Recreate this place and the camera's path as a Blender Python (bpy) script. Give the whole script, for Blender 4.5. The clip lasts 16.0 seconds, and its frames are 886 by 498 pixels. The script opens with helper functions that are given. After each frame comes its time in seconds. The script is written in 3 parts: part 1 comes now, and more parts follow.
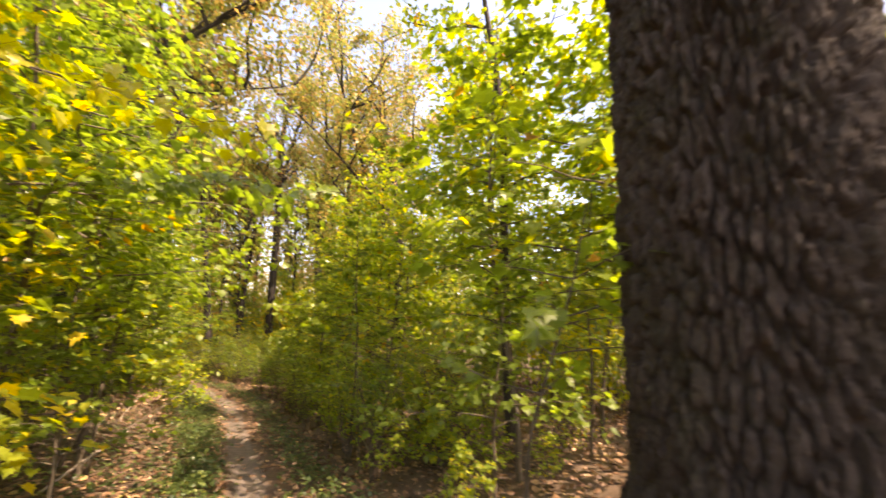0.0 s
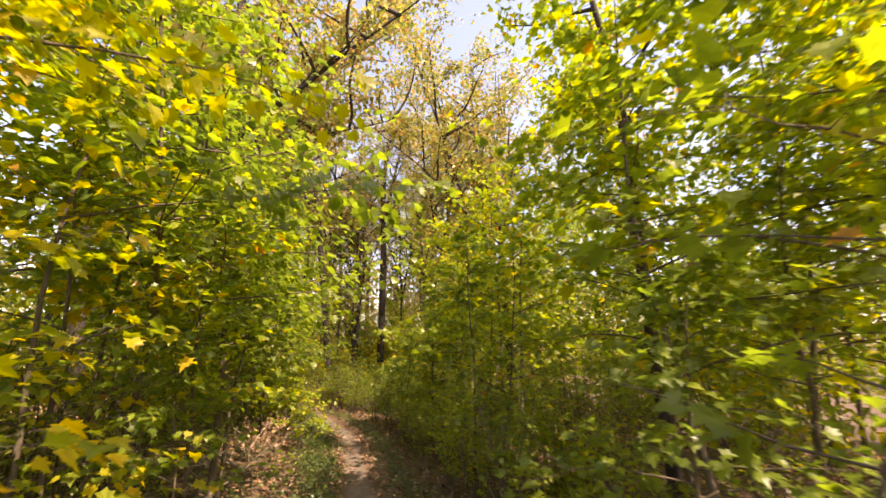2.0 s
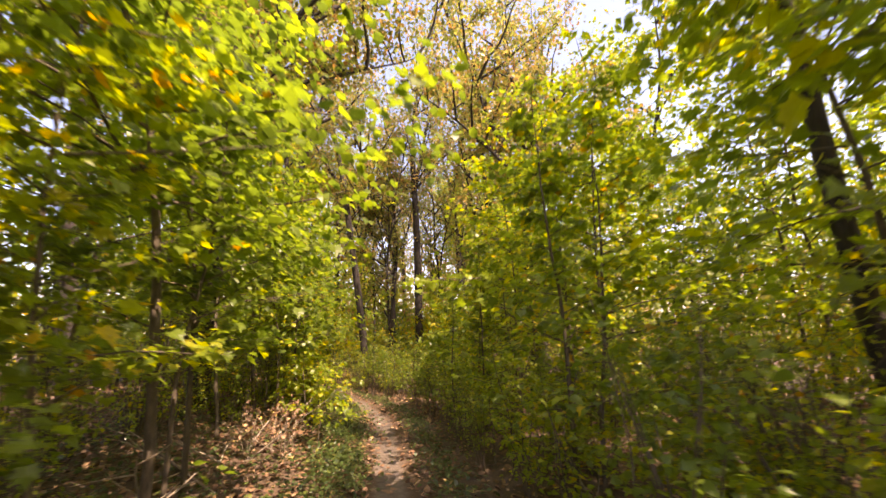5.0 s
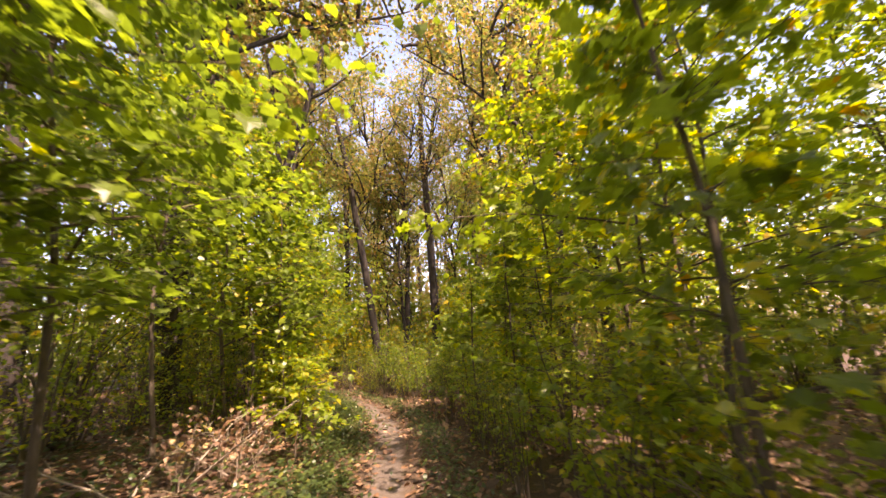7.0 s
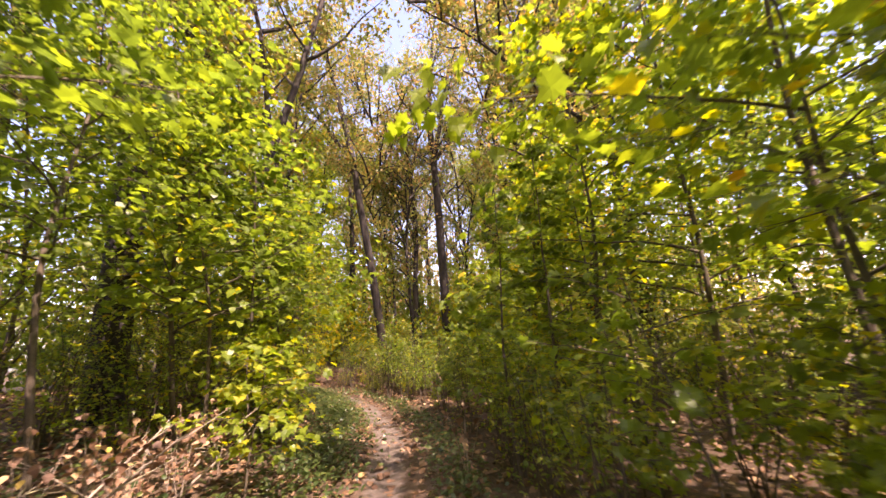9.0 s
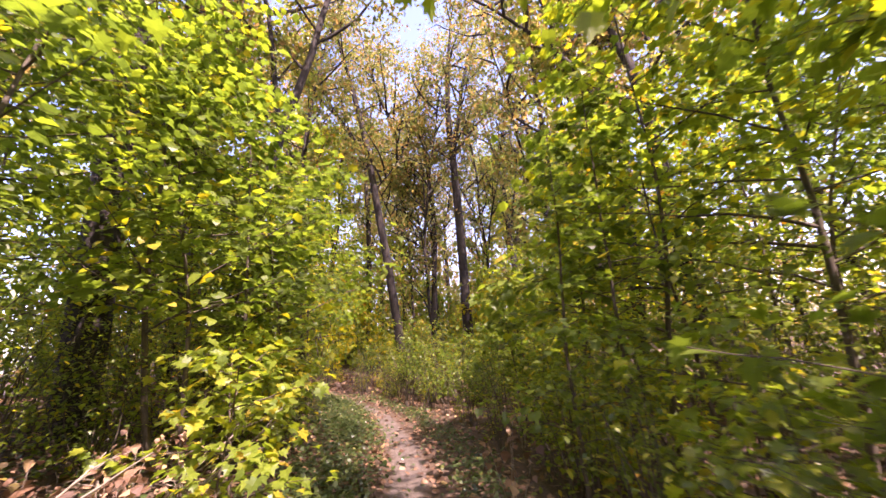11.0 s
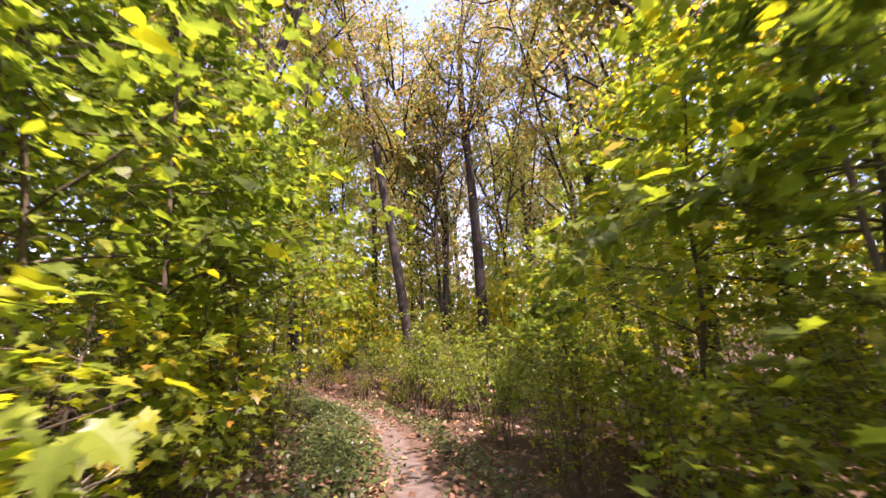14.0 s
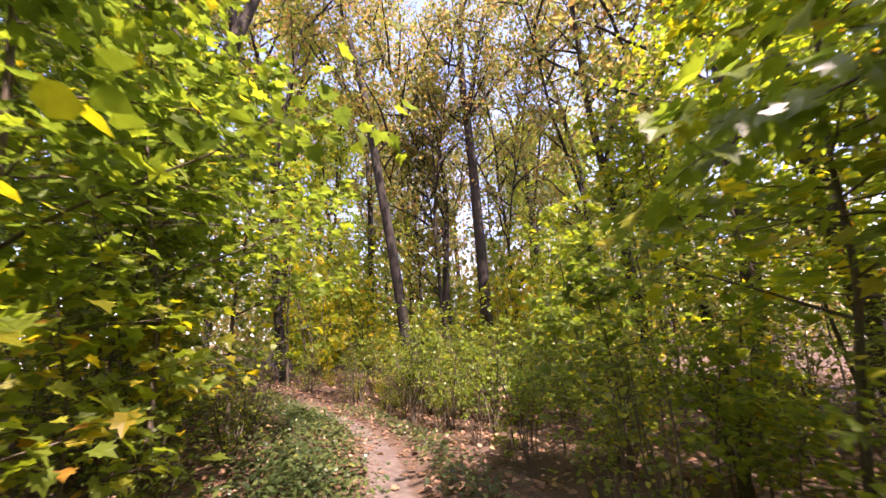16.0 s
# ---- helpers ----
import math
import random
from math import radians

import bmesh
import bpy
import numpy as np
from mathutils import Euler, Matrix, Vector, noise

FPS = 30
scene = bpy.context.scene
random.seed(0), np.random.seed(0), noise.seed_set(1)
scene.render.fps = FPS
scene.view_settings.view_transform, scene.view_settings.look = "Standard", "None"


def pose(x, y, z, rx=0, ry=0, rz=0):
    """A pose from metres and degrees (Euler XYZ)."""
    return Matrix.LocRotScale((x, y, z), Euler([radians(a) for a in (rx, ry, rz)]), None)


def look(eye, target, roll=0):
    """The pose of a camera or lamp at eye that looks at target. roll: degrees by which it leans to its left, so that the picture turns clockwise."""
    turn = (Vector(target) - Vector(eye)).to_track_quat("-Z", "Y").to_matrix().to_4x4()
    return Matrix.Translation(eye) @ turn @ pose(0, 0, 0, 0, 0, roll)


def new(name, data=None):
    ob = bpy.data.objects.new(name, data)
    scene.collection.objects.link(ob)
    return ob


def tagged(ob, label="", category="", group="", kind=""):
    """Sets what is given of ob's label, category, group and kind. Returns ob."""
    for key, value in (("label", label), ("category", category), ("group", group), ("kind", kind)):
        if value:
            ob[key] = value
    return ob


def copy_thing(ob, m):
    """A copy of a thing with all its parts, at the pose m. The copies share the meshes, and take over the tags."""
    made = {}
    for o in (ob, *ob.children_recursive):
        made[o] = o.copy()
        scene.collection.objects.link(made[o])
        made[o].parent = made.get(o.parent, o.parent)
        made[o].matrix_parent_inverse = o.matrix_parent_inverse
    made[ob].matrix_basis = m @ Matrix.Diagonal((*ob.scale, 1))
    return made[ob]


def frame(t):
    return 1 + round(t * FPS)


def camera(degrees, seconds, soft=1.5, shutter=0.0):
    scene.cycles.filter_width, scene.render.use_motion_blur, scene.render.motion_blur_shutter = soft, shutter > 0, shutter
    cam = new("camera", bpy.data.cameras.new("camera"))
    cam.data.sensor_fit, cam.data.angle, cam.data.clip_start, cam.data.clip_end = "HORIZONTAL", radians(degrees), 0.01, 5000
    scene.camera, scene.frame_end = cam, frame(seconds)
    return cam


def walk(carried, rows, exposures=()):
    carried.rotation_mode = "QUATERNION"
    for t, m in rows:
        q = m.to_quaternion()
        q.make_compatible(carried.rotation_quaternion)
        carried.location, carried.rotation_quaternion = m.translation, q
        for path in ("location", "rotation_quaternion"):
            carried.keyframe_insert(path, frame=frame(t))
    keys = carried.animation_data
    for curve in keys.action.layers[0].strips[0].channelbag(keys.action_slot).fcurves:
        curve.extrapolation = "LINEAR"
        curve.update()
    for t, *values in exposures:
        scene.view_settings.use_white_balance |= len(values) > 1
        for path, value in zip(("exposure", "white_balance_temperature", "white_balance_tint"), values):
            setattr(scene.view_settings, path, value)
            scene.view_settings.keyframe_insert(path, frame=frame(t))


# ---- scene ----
cam = camera(98.7, 16.0, soft=1.5, shutter=0.9)
METRES, EYE, TILT, LEAN, TURN = 13.0, 1.4, 10.0, 0.0, 0.0
ROWS = [
    (0.0, 0.0, 0.0, 0.0, 0.0, 0.0, 0.0), (0.5, -0.009, 0.015, -0.005, 4.64, 1.05, 1.07), (1.0, -0.018, 0.028, -0.009, 8.81, 2.4, 1.92),
    (1.5, -0.024, 0.045, -0.016, 12.22, 3.72, 2.76), (2.0, -0.032, 0.07, -0.019, 14.83, 4.61, 3.39), (2.5, -0.043, 0.096, -0.026, 16.61, 4.82, 3.81),
    (3.0, -0.057, 0.122, -0.033, 17.73, 4.63, 4.05), (3.5, -0.068, 0.152, -0.046, 18.4, 4.07, 4.34), (4.0, -0.082, 0.182, -0.059, 18.97, 3.35, 4.54),
    (6.5, -0.153, 0.376, -0.144, 22.3, 3.43, 8.73), (7.0, -0.169, 0.41, -0.155, 22.9, 3.94, 8.68), (7.5, -0.184, 0.443, -0.166, 23.16, 4.25, 8.79),
    (8.0, -0.199, 0.477, -0.178, 23.78, 4.21, 8.91), (8.5, -0.22, 0.509, -0.186, 24.03, 4.14, 8.62), (9.0, -0.237, 0.538, -0.192, 24.29, 3.77, 8.64),
    (11.5, -0.304, 0.638, -0.209, 27.63, 4.81, 8.9), (12.0, -0.321, 0.663, -0.216, 28.06, 4.97, 8.84), (12.5, -0.338, 0.687, -0.222, 28.16, 4.66, 8.72),
    (13.0, -0.356, 0.712, -0.23, 28.21, 4.34, 8.7), (13.5, -0.373, 0.734, -0.236, 28.17, 4.96, 8.78), (14.0, -0.391, 0.758, -0.242, 28.15, 4.87, 8.76),
    (14.5, -0.407, 0.782, -0.247, 28.11, 5.01, 8.69), (15.0, -0.423, 0.809, -0.253, 28.07, 4.75, 8.84), (15.5, -0.436, 0.835, -0.26, 28.13, 4.91, 8.75),
    (16.0, -0.449, 0.853, -0.264, 28.04, 4.72, 8.87),
]
walk(cam, [(t, pose(0, 0, EYE, TILT, LEAN, TURN) @ pose(METRES * x, METRES * y, METRES * z, 90 + pitch, roll, yaw)) for t, x, y, z, yaw, pitch, roll in ROWS],
     exposures=[(0.0, 2.36, 8700, 31), (2.5, 2.05, 8800, 34), (6.0, 2.2, 8300, 38), (9.2, 2.28, 7300, 45), (11.3, 2.38, 6600, 53), (16.0, 2.42, 6650, 46)])

# ---- world and sun ----
SUN = Vector((0.60, -0.28, 1.0)).normalized()
world = bpy.data.worlds.new("sky")
scene.world = world
world.use_nodes = True
sky = world.node_tree.nodes.new("ShaderNodeTexSky")
sky.sky_type, sky.sun_disc = "NISHITA", False
sky.sun_elevation, sky.sun_rotation = math.asin(SUN.z), math.atan2(SUN.x, SUN.y)
sky.air_density, sky.dust_density = 1.0, 1.5
world.node_tree.links.new(sky.outputs[0], world.node_tree.nodes["Background"].inputs[0])
world.node_tree.nodes["Background"].inputs[1].default_value = 0.14
sun_data = bpy.data.lights.new("sun", "SUN")
sun_data.energy, sun_data.angle, sun_data.color = 3.2, radians(0.55), (1.0, 0.93, 0.80)
sun = new("sun", sun_data)
sun.matrix_world = look(SUN * 60, (0, 0, 0))


# ---- materials ----
def material(name):
    m = bpy.data.materials.new(name)
    m.use_nodes = True
    return m, m.node_tree.nodes, m.node_tree.links, m.node_tree.nodes["Principled BSDF"]


def ramp(nodes, stops):
    r = nodes.new("ShaderNodeValToRGB")
    e = r.color_ramp.elements
    while len(e) < len(stops):
        e.new(0.5)
    for k, (p, c) in zip(e, stops):
        k.position, k.color = p, (*c, 1)
    return r


def noise_node(nodes, links, scale, detail=4.0, stretch=(1, 1, 1), rough=0.6):
    co, mp, n = nodes.new("ShaderNodeTexCoord"), nodes.new("ShaderNodeMapping"), nodes.new("ShaderNodeTexNoise")
    mp.inputs["Scale"].default_value = stretch
    n.inputs["Scale"].default_value, n.inputs["Detail"].default_value, n.inputs["Roughness"].default_value = scale, detail, rough
    links.new(co.outputs["Object"], mp.inputs[0])
    links.new(mp.outputs[0], n.inputs["Vector"])
    return n


def leaf_material(name, stops, through_share=0.6, rough=0.36, through_gain=1.45):
    """A leaf whose tint differs from leaf to leaf, blotched, glossy above, and lit through from behind."""
    m, nodes, links, bsdf = material(name)
    geo, info = nodes.new("ShaderNodeNewGeometry"), nodes.new("ShaderNodeObjectInfo")
    add = nodes.new("ShaderNodeMath")
    add.operation = "MULTIPLY_ADD"
    add.inputs[1].default_value, add.inputs[2].default_value = 0.14, -0.09
    links.new(info.outputs["Random"], add.inputs[0])
    tot = nodes.new("ShaderNodeMath")
    tot.use_clamp = True
    links.new(geo.outputs["Random Per Island"], tot.inputs[0])
    links.new(add.outputs[0], tot.inputs[1])
    r = ramp(nodes, stops)
    links.new(tot.outputs[0], r.inputs[0])
    blotch = noise_node(nodes, links, 22.0, 3.0)
    hue = nodes.new("ShaderNodeHueSaturation")
    v = nodes.new("ShaderNodeMapRange")
    v.inputs[3].default_value, v.inputs[4].default_value = 0.7, 1.3
    links.new(blotch.outputs["Fac"], v.inputs[0])
    links.new(v.outputs[0], hue.inputs["Value"])
    links.new(r.outputs[0], hue.inputs["Color"])
    links.new(hue.outputs[0], bsdf.inputs["Base Color"])
    bsdf.inputs["Roughness"].default_value = rough
    tr, mix = nodes.new("ShaderNodeBsdfTranslucent"), nodes.new("ShaderNodeMixShader")
    gain = nodes.new("ShaderNodeHueSaturation")
    gain.inputs["Value"].default_value, gain.inputs["Saturation"].default_value = through_gain, 1.08
    links.new(hue.outputs[0], gain.inputs["Color"])
    links.new(gain.outputs[0], tr.inputs["Color"])
    mix.inputs[0].default_value = through_share
    links.new(bsdf.outputs[0], mix.inputs[1])
    links.new(tr.outputs[0], mix.inputs[2])
    links.new(mix.outputs[0], nodes["Material Output"].inputs["Surface"])
    return m


GREEN, LIME, YELLOW = (0.135, 0.200, 0.028), (0.255, 0.33, 0.035), (0.54, 0.44, 0.045)
DARK, ORANGE, BROWN = (0.09, 0.135, 0.022), (0.44, 0.24, 0.035), (0.24, 0.13, 0.04)
leaf_green = leaf_material("leaf_green", [(0.0, DARK), (0.35, GREEN), (0.7, (0.18, 0.25, 0.03)), (0.93, LIME), (1.0, YELLOW)])
leaf_lime = leaf_material("leaf_lime", [(0.0, GREEN), (0.3, (0.20, 0.27, 0.03)), (0.65, LIME), (0.88, (0.39, 0.39, 0.03)), (0.97, YELLOW), (1.0, ORANGE)])
leaf_yellow = leaf_material("leaf_yellow", [(0.0, (0.14, 0.21, 0.025)), (0.4, (0.29, 0.33, 0.03)), (0.8, (0.50, 0.42, 0.02)), (0.96, (0.60, 0.42, 0.04)), (1.0, ORANGE)])
leaf_shrub = leaf_material("leaf_shrub", [(0.0, (0.085, 0.135, 0.026)), (0.4, (0.15, 0.20, 0.032)), (0.75, (0.23, 0.27, 0.036)), (0.95, (0.33, 0.33, 0.04)), (1.0, YELLOW)])
leaf_oak = leaf_material("leaf_oak", [(0.0, (0.12, 0.16, 0.035)), (0.4, (0.22, 0.24, 0.05)), (0.7, (0.33, 0.28, 0.075)), (0.9, (0.38, 0.24, 0.085)), (1.0, BROWN)])
leaf_herb = leaf_material("leaf_herb", [(0.0, (0.035, 0.06, 0.018)), (0.5, (0.06, 0.095, 0.025)), (0.9, (0.11, 0.14, 0.035)), (1.0, (0.30, 0.28, 0.06))], 0.35)
leaf_dry = leaf_material("leaf_dry", [(0.0, (0.085, 0.042, 0.022)), (0.4, (0.18, 0.095, 0.048)), (0.75, (0.28, 0.16, 0.085)), (0.93, (0.44, 0.28, 0.16)), (1.0, (0.50, 0.38, 0.06))], 0.15, 0.6, 1.0)


def bark_material(name, dark, light, stretch, scale, depth):
    m, nodes, links, bsdf = material(name)
    fine, broad = noise_node(nodes, links, scale, 8.0, stretch, 0.65), noise_node(nodes, links, 2.2, 3.0)
    r = ramp(nodes, [(0.3, dark), (0.55, tuple((a + b) / 2 for a, b in zip(dark, light))), (0.78, light)])
    links.new(fine.outputs["Fac"], r.inputs[0])
    moss = ramp(nodes, [(0.5, (1, 1, 1)), (0.72, (0.72, 0.86, 0.55))])
    links.new(broad.outputs["Fac"], moss.inputs[0])
    mul = nodes.new("ShaderNodeMixRGB")
    mul.blend_type = "MULTIPLY"
    mul.inputs[0].default_value = 0.8
    links.new(r.outputs[0], mul.inputs[1])
    links.new(moss.outputs[0], mul.inputs[2])
    links.new(mul.outputs[0], bsdf.inputs["Base Color"])
    bump = nodes.new("ShaderNodeBump")
    bump.inputs["Strength"].default_value, bump.inputs["Distance"].default_value = 0.8, depth
    links.new(fine.outputs["Fac"], bump.inputs["Height"])
    links.new(bump.outputs[0], bsdf.inputs["Normal"])
    bsdf.inputs["Roughness"].default_value = 0.9
    return m


bark_oak = bark_material("bark_oak", (0.024, 0.017, 0.011), (0.092, 0.068, 0.047), (1, 1, 0.6), 42.0, 0.03)
bark_tree = bark_material("bark_tree", (0.018, 0.014, 0.011), (0.07, 0.054, 0.042), (1, 1, 0.2), 14.0, 0.02)
bark_stem = bark_material("bark_stem", (0.05, 0.04, 0.025), (0.17, 0.13, 0.085), (1, 1, 0.3), 30.0, 0.003)
bark_dead = bark_material("bark_dead", (0.16, 0.12, 0.085), (0.46, 0.38, 0.29), (1, 1, 0.3), 30.0, 0.003)


def ground_material():
    m, nodes, links, bsdf = material("forest_soil")
    trail = nodes.new("ShaderNodeAttribute")
    trail.attribute_name = "trail"
    a, b, c = noise_node(nodes, links, 9.0, 8.0), noise_node(nodes, links, 38.0, 6.0), noise_node(nodes, links, 1.1, 3.0)
    litter = ramp(nodes, [(0.25, (0.04, 0.026, 0.013)), (0.5, (0.085, 0.053, 0.030)), (0.68, (0.14, 0.088, 0.048)), (0.85, (0.21, 0.135, 0.075))])
    links.new(b.outputs["Fac"], litter.inputs[0])
    dirt = ramp(nodes, [(0.25, (0.07, 0.054, 0.040)), (0.55, (0.125, 0.098, 0.074)), (0.8, (0.20, 0.16, 0.125))])
    links.new(a.outputs["Fac"], dirt.inputs[0])
    edge = nodes.new("ShaderNodeMath")
    edge.operation = "MULTIPLY_ADD"
    edge.inputs[1].default_value, edge.inputs[2].default_value = 0.9, -0.45
    links.new(a.outputs["Fac"], edge.inputs[0])
    tot = nodes.new("ShaderNodeMath")
    links.new(trail.outputs["Fac"], tot.inputs[0])
    links.new(edge.outputs[0], tot.inputs[1])
    step = ramp(nodes, [(0.35, (0, 0, 0)), (0.6, (1, 1, 1))])
    links.new(tot.outputs[0], step.inputs[0])
    mix = nodes.new("ShaderNodeMixRGB")
    links.new(step.outputs[0], mix.inputs[0])
    links.new(litter.outputs[0], mix.inputs[1])
    links.new(dirt.outputs[0], mix.inputs[2])
    links.new(mix.outputs[0], bsdf.inputs["Base Color"])
    bump = nodes.new("ShaderNodeBump")
    bump.inputs["Strength"].default_value, bump.inputs["Distance"].default_value = 0.7, 0.03
    links.new(b.outputs["Fac"], bump.inputs["Height"])
    links.new(bump.outputs[0], bsdf.inputs["Normal"])
    bsdf.inputs["Roughness"].default_value = 0.95
    return m


soil = ground_material()

# ---- the plan: s runs along the walk, n to its left ----
rng = np.random.default_rng(7)
SLOPE_S = (-60, -10, 0, 2.7, 5.5, 7.9, 12.9, 18, 25, 40, 80)
SLOPE_Z = (2.0, 0.5, -0.02, -0.36, -0.95, -1.22, -1.46, -1.65, -2.0, -1.8, -0.6)
TRAIL_S = (-30, -6, 0, 4, 7.2, 10, 13.6, 15.1, 16.5, 18.7, 20, 21.4, 22.5, 23.3, 24.4, 26)
TRAIL_N = (-4, -0.6, -0.1, -0.3, -0.28, -0.15, 0.08, 0.18, 0.42, 1.0, 1.35, 2.2, 3.2, 3.9, 6.0, 12)


def plan(s, n):
    return -0.4592 * s - 0.8883 * n, 0.8883 * s - 0.4592 * n


def to_sn(x, y):
    return -0.4592 * x + 0.8883 * y, -0.8883 * x - 0.4592 * y


def height(x, y):
    s, n = to_sn(x, y)
    z = sum(np.interp(s + d, SLOPE_S, SLOPE_Z) for d in (-1.5, -0.75, 0, 0.75, 1.5)) / 5
    z = z + 0.17 * np.clip(n - 0.7, 0, 7) - 0.03 * np.clip(-n, 0, 30)
    return z + 0.03 * np.sin(1.7 * x + 0.6 * y) * np.sin(1.3 * y - 0.4 * x) + 0.015 * np.sin(4.1 * x) * np.sin(3.7 * y + 1)


def off_trail(x, y):
    s, n = to_sn(x, y)
    return n - np.interp(s, TRAIL_S, TRAIL_N)


def mesh_of(name, verts, faces, mat, smooth=False):
    """A mesh from an array of corners and an array of faces that all have the same number of corners."""
    verts, faces = np.asarray(verts, np.float32), np.asarray(faces, np.int32)
    me = bpy.data.meshes.new(name)
    k = faces.shape[1]
    me.vertices.add(len(verts))
    me.vertices.foreach_set("co", verts.ravel())
    me.loops.add(faces.size)
    me.loops.foreach_set("vertex_index", faces.ravel())
    me.polygons.add(len(faces))
    me.polygons.foreach_set("loop_start", np.arange(0, faces.size, k, dtype=np.int32))
    me.polygons.foreach_set("use_smooth", np.full(len(faces), smooth))
    me.update(calc_edges=True)
    me.validate()
    me.materials.append(mat)
    return me


def part(name, me, parent, label=""):
    ob = new(name, me)
    ob.parent = parent
    return tagged(ob, label)


# ---- leaves ----
def leaf_shape(outline, fold):
    """A fan of triangles round the midrib's middle; the blade folds up from its midrib and droops at its tip."""
    half = [(x, y) for x, y in outline]
    ring = half + [(-x, y) for x, y in reversed(half) if x > 1e-6]
    v = [(0.0, 0.42, 0.0)] + [(x, y, fold * abs(x) - 0.18 * y * y) for x, y in ring]
    k = len(ring)
    return np.array(v), np.array([(0, 1 + (i + 1) % k, 1 + i) for i in range(k)])


def blade_shape(outline, fold):
    """A leaf without lobes: a zigzag strip of triangles from base to tip."""
    right = [(x, y) for x, y in outline if x > 0]
    v = [(0.0, 0.0, 0.0)]
    for x, y in right:
        v += [(x, y, fold * x - 0.18 * y * y), (-x, y, fold * x - 0.18 * y * y)]
    v.append((0.0, 1.0, -0.18))
    k = len(right)
    f = [(0, 1, 2)] + [q for i in range(k - 1) for q in ((1 + 2 * i, 3 + 2 * i, 2 + 2 * i), (2 + 2 * i, 3 + 2 * i, 4 + 2 * i))] + [(2 * k - 1, 2 * k + 1, 2 * k)]
    return np.array(v), np.array(f)


MAPLE = leaf_shape([(0, 0), (0.40, -0.06), (0.33, 0.16), (0.56, 0.34), (0.36, 0.40), (0.40, 0.62), (0.19, 0.60), (0, 1.0)], 0.22)
OVAL = blade_shape([(0.27, 0.28), (0.25, 0.68)], 0.3)
LOBED = blade_shape([(0.28, 0.10), (0.46, 0.40), (0.24, 0.68)], 0.25)
OVALISH = blade_shape([(0.40, 0.22), (0.33, 0.66)], 0.25)
SIMPLE = (np.array([(0, 0, 0), (0.34, 0.45, 0.09), (0, 1, -0.15), (-0.34, 0.45, 0.09)]), np.array([(0, 1, 2), (0, 2, 3)]))


def leaves(shape, places, sizes, droop=0.45, rnd=rng, heading=None):
    """Corners and faces of one leaf at each place, lying more or less flat and drooping outward."""
    tv, tf = shape
    k = len(places)
    yaw = rnd.uniform(0, 2 * np.pi, k) if heading is None else heading + rnd.normal(0, 0.8, k)
    loose = 0.34 if shape is not SIMPLE else 0.75
    pitch, roll = rnd.normal(-0.7 * droop, loose, k), rnd.normal(0, loose, k)
    cy, sy, cp, sp, cr, sr = np.cos(yaw), np.sin(yaw), np.cos(pitch), np.sin(pitch), np.cos(roll), np.sin(roll)
    ahead = np.stack([-sy * cp, cy * cp, sp], 1)
    side0 = np.stack([cy, sy, 0 * cy], 1)
    up0 = np.cross(side0, ahead)
    side = side0 * cr[:, None] + up0 * sr[:, None]
    up = np.cross(side, ahead)
    v = (places[:, None, :] + sizes[:, None, None] * (tv[None, :, 0:1] * side[:, None] + tv[None, :, 1:2] * ahead[:, None] + tv[None, :, 2:3] * up[:, None]))
    f = tf[None] + (np.arange(k) * len(tv))[:, None, None]
    return v.reshape(-1, 3), f.reshape(-1, 3)


# ---- stems and limbs ----
class Wood:
    """Gathers tapered round limbs, each a strip of rings, into one mesh."""

    def __init__(self):
        self.v, self.f, self.k = [], [], 0

    def limb(self, pts, r0, r1, sides=6):
        pts = np.asarray(pts, float)
        d = np.gradient(pts, axis=0)
        d /= np.linalg.norm(d, axis=1)[:, None]
        ref = np.array([1.0, 0, 0]) if abs(d[0, 0]) < 0.8 else np.array([0, 1.0, 0])
        a = np.cross(d, ref)
        a /= np.linalg.norm(a, axis=1)[:, None]
        b = np.cross(d, a)
        rad = np.linspace(1, 0, len(pts)) ** 0.9 * (r0 - r1) + r1
        th = np.arange(sides) * 2 * np.pi / sides
        ring = pts[:, None] + rad[:, None, None] * (np.cos(th)[None, :, None] * a[:, None] + np.sin(th)[None, :, None] * b[:, None])
        self.v.append(ring.reshape(-1, 3))
        for i in range(len(pts) - 1):
            for j in range(sides):
                p, q = self.k + i * sides, (j + 1) % sides
                self.f.append((p + j, p + q, p + sides + q, p + sides + j))
        self.k += len(pts) * sides

    def mesh(self, name, mat):
        return mesh_of(name, np.concatenate(self.v), self.f, mat, True)


def wander(start, way, length, steps, bend, rnd, lift=0.0):
    """A crooked line from start along way."""
    p, d, out = np.array(start, float), np.array(way, float), []
    d /= np.linalg.norm(d)
    for _ in range(steps + 1):
        out.append(p.copy())
        p = p + d * length / steps
        d = d + rnd.normal(0, bend, 3) + (0, 0, lift)
        d /= np.linalg.norm(d)
    return np.array(out)


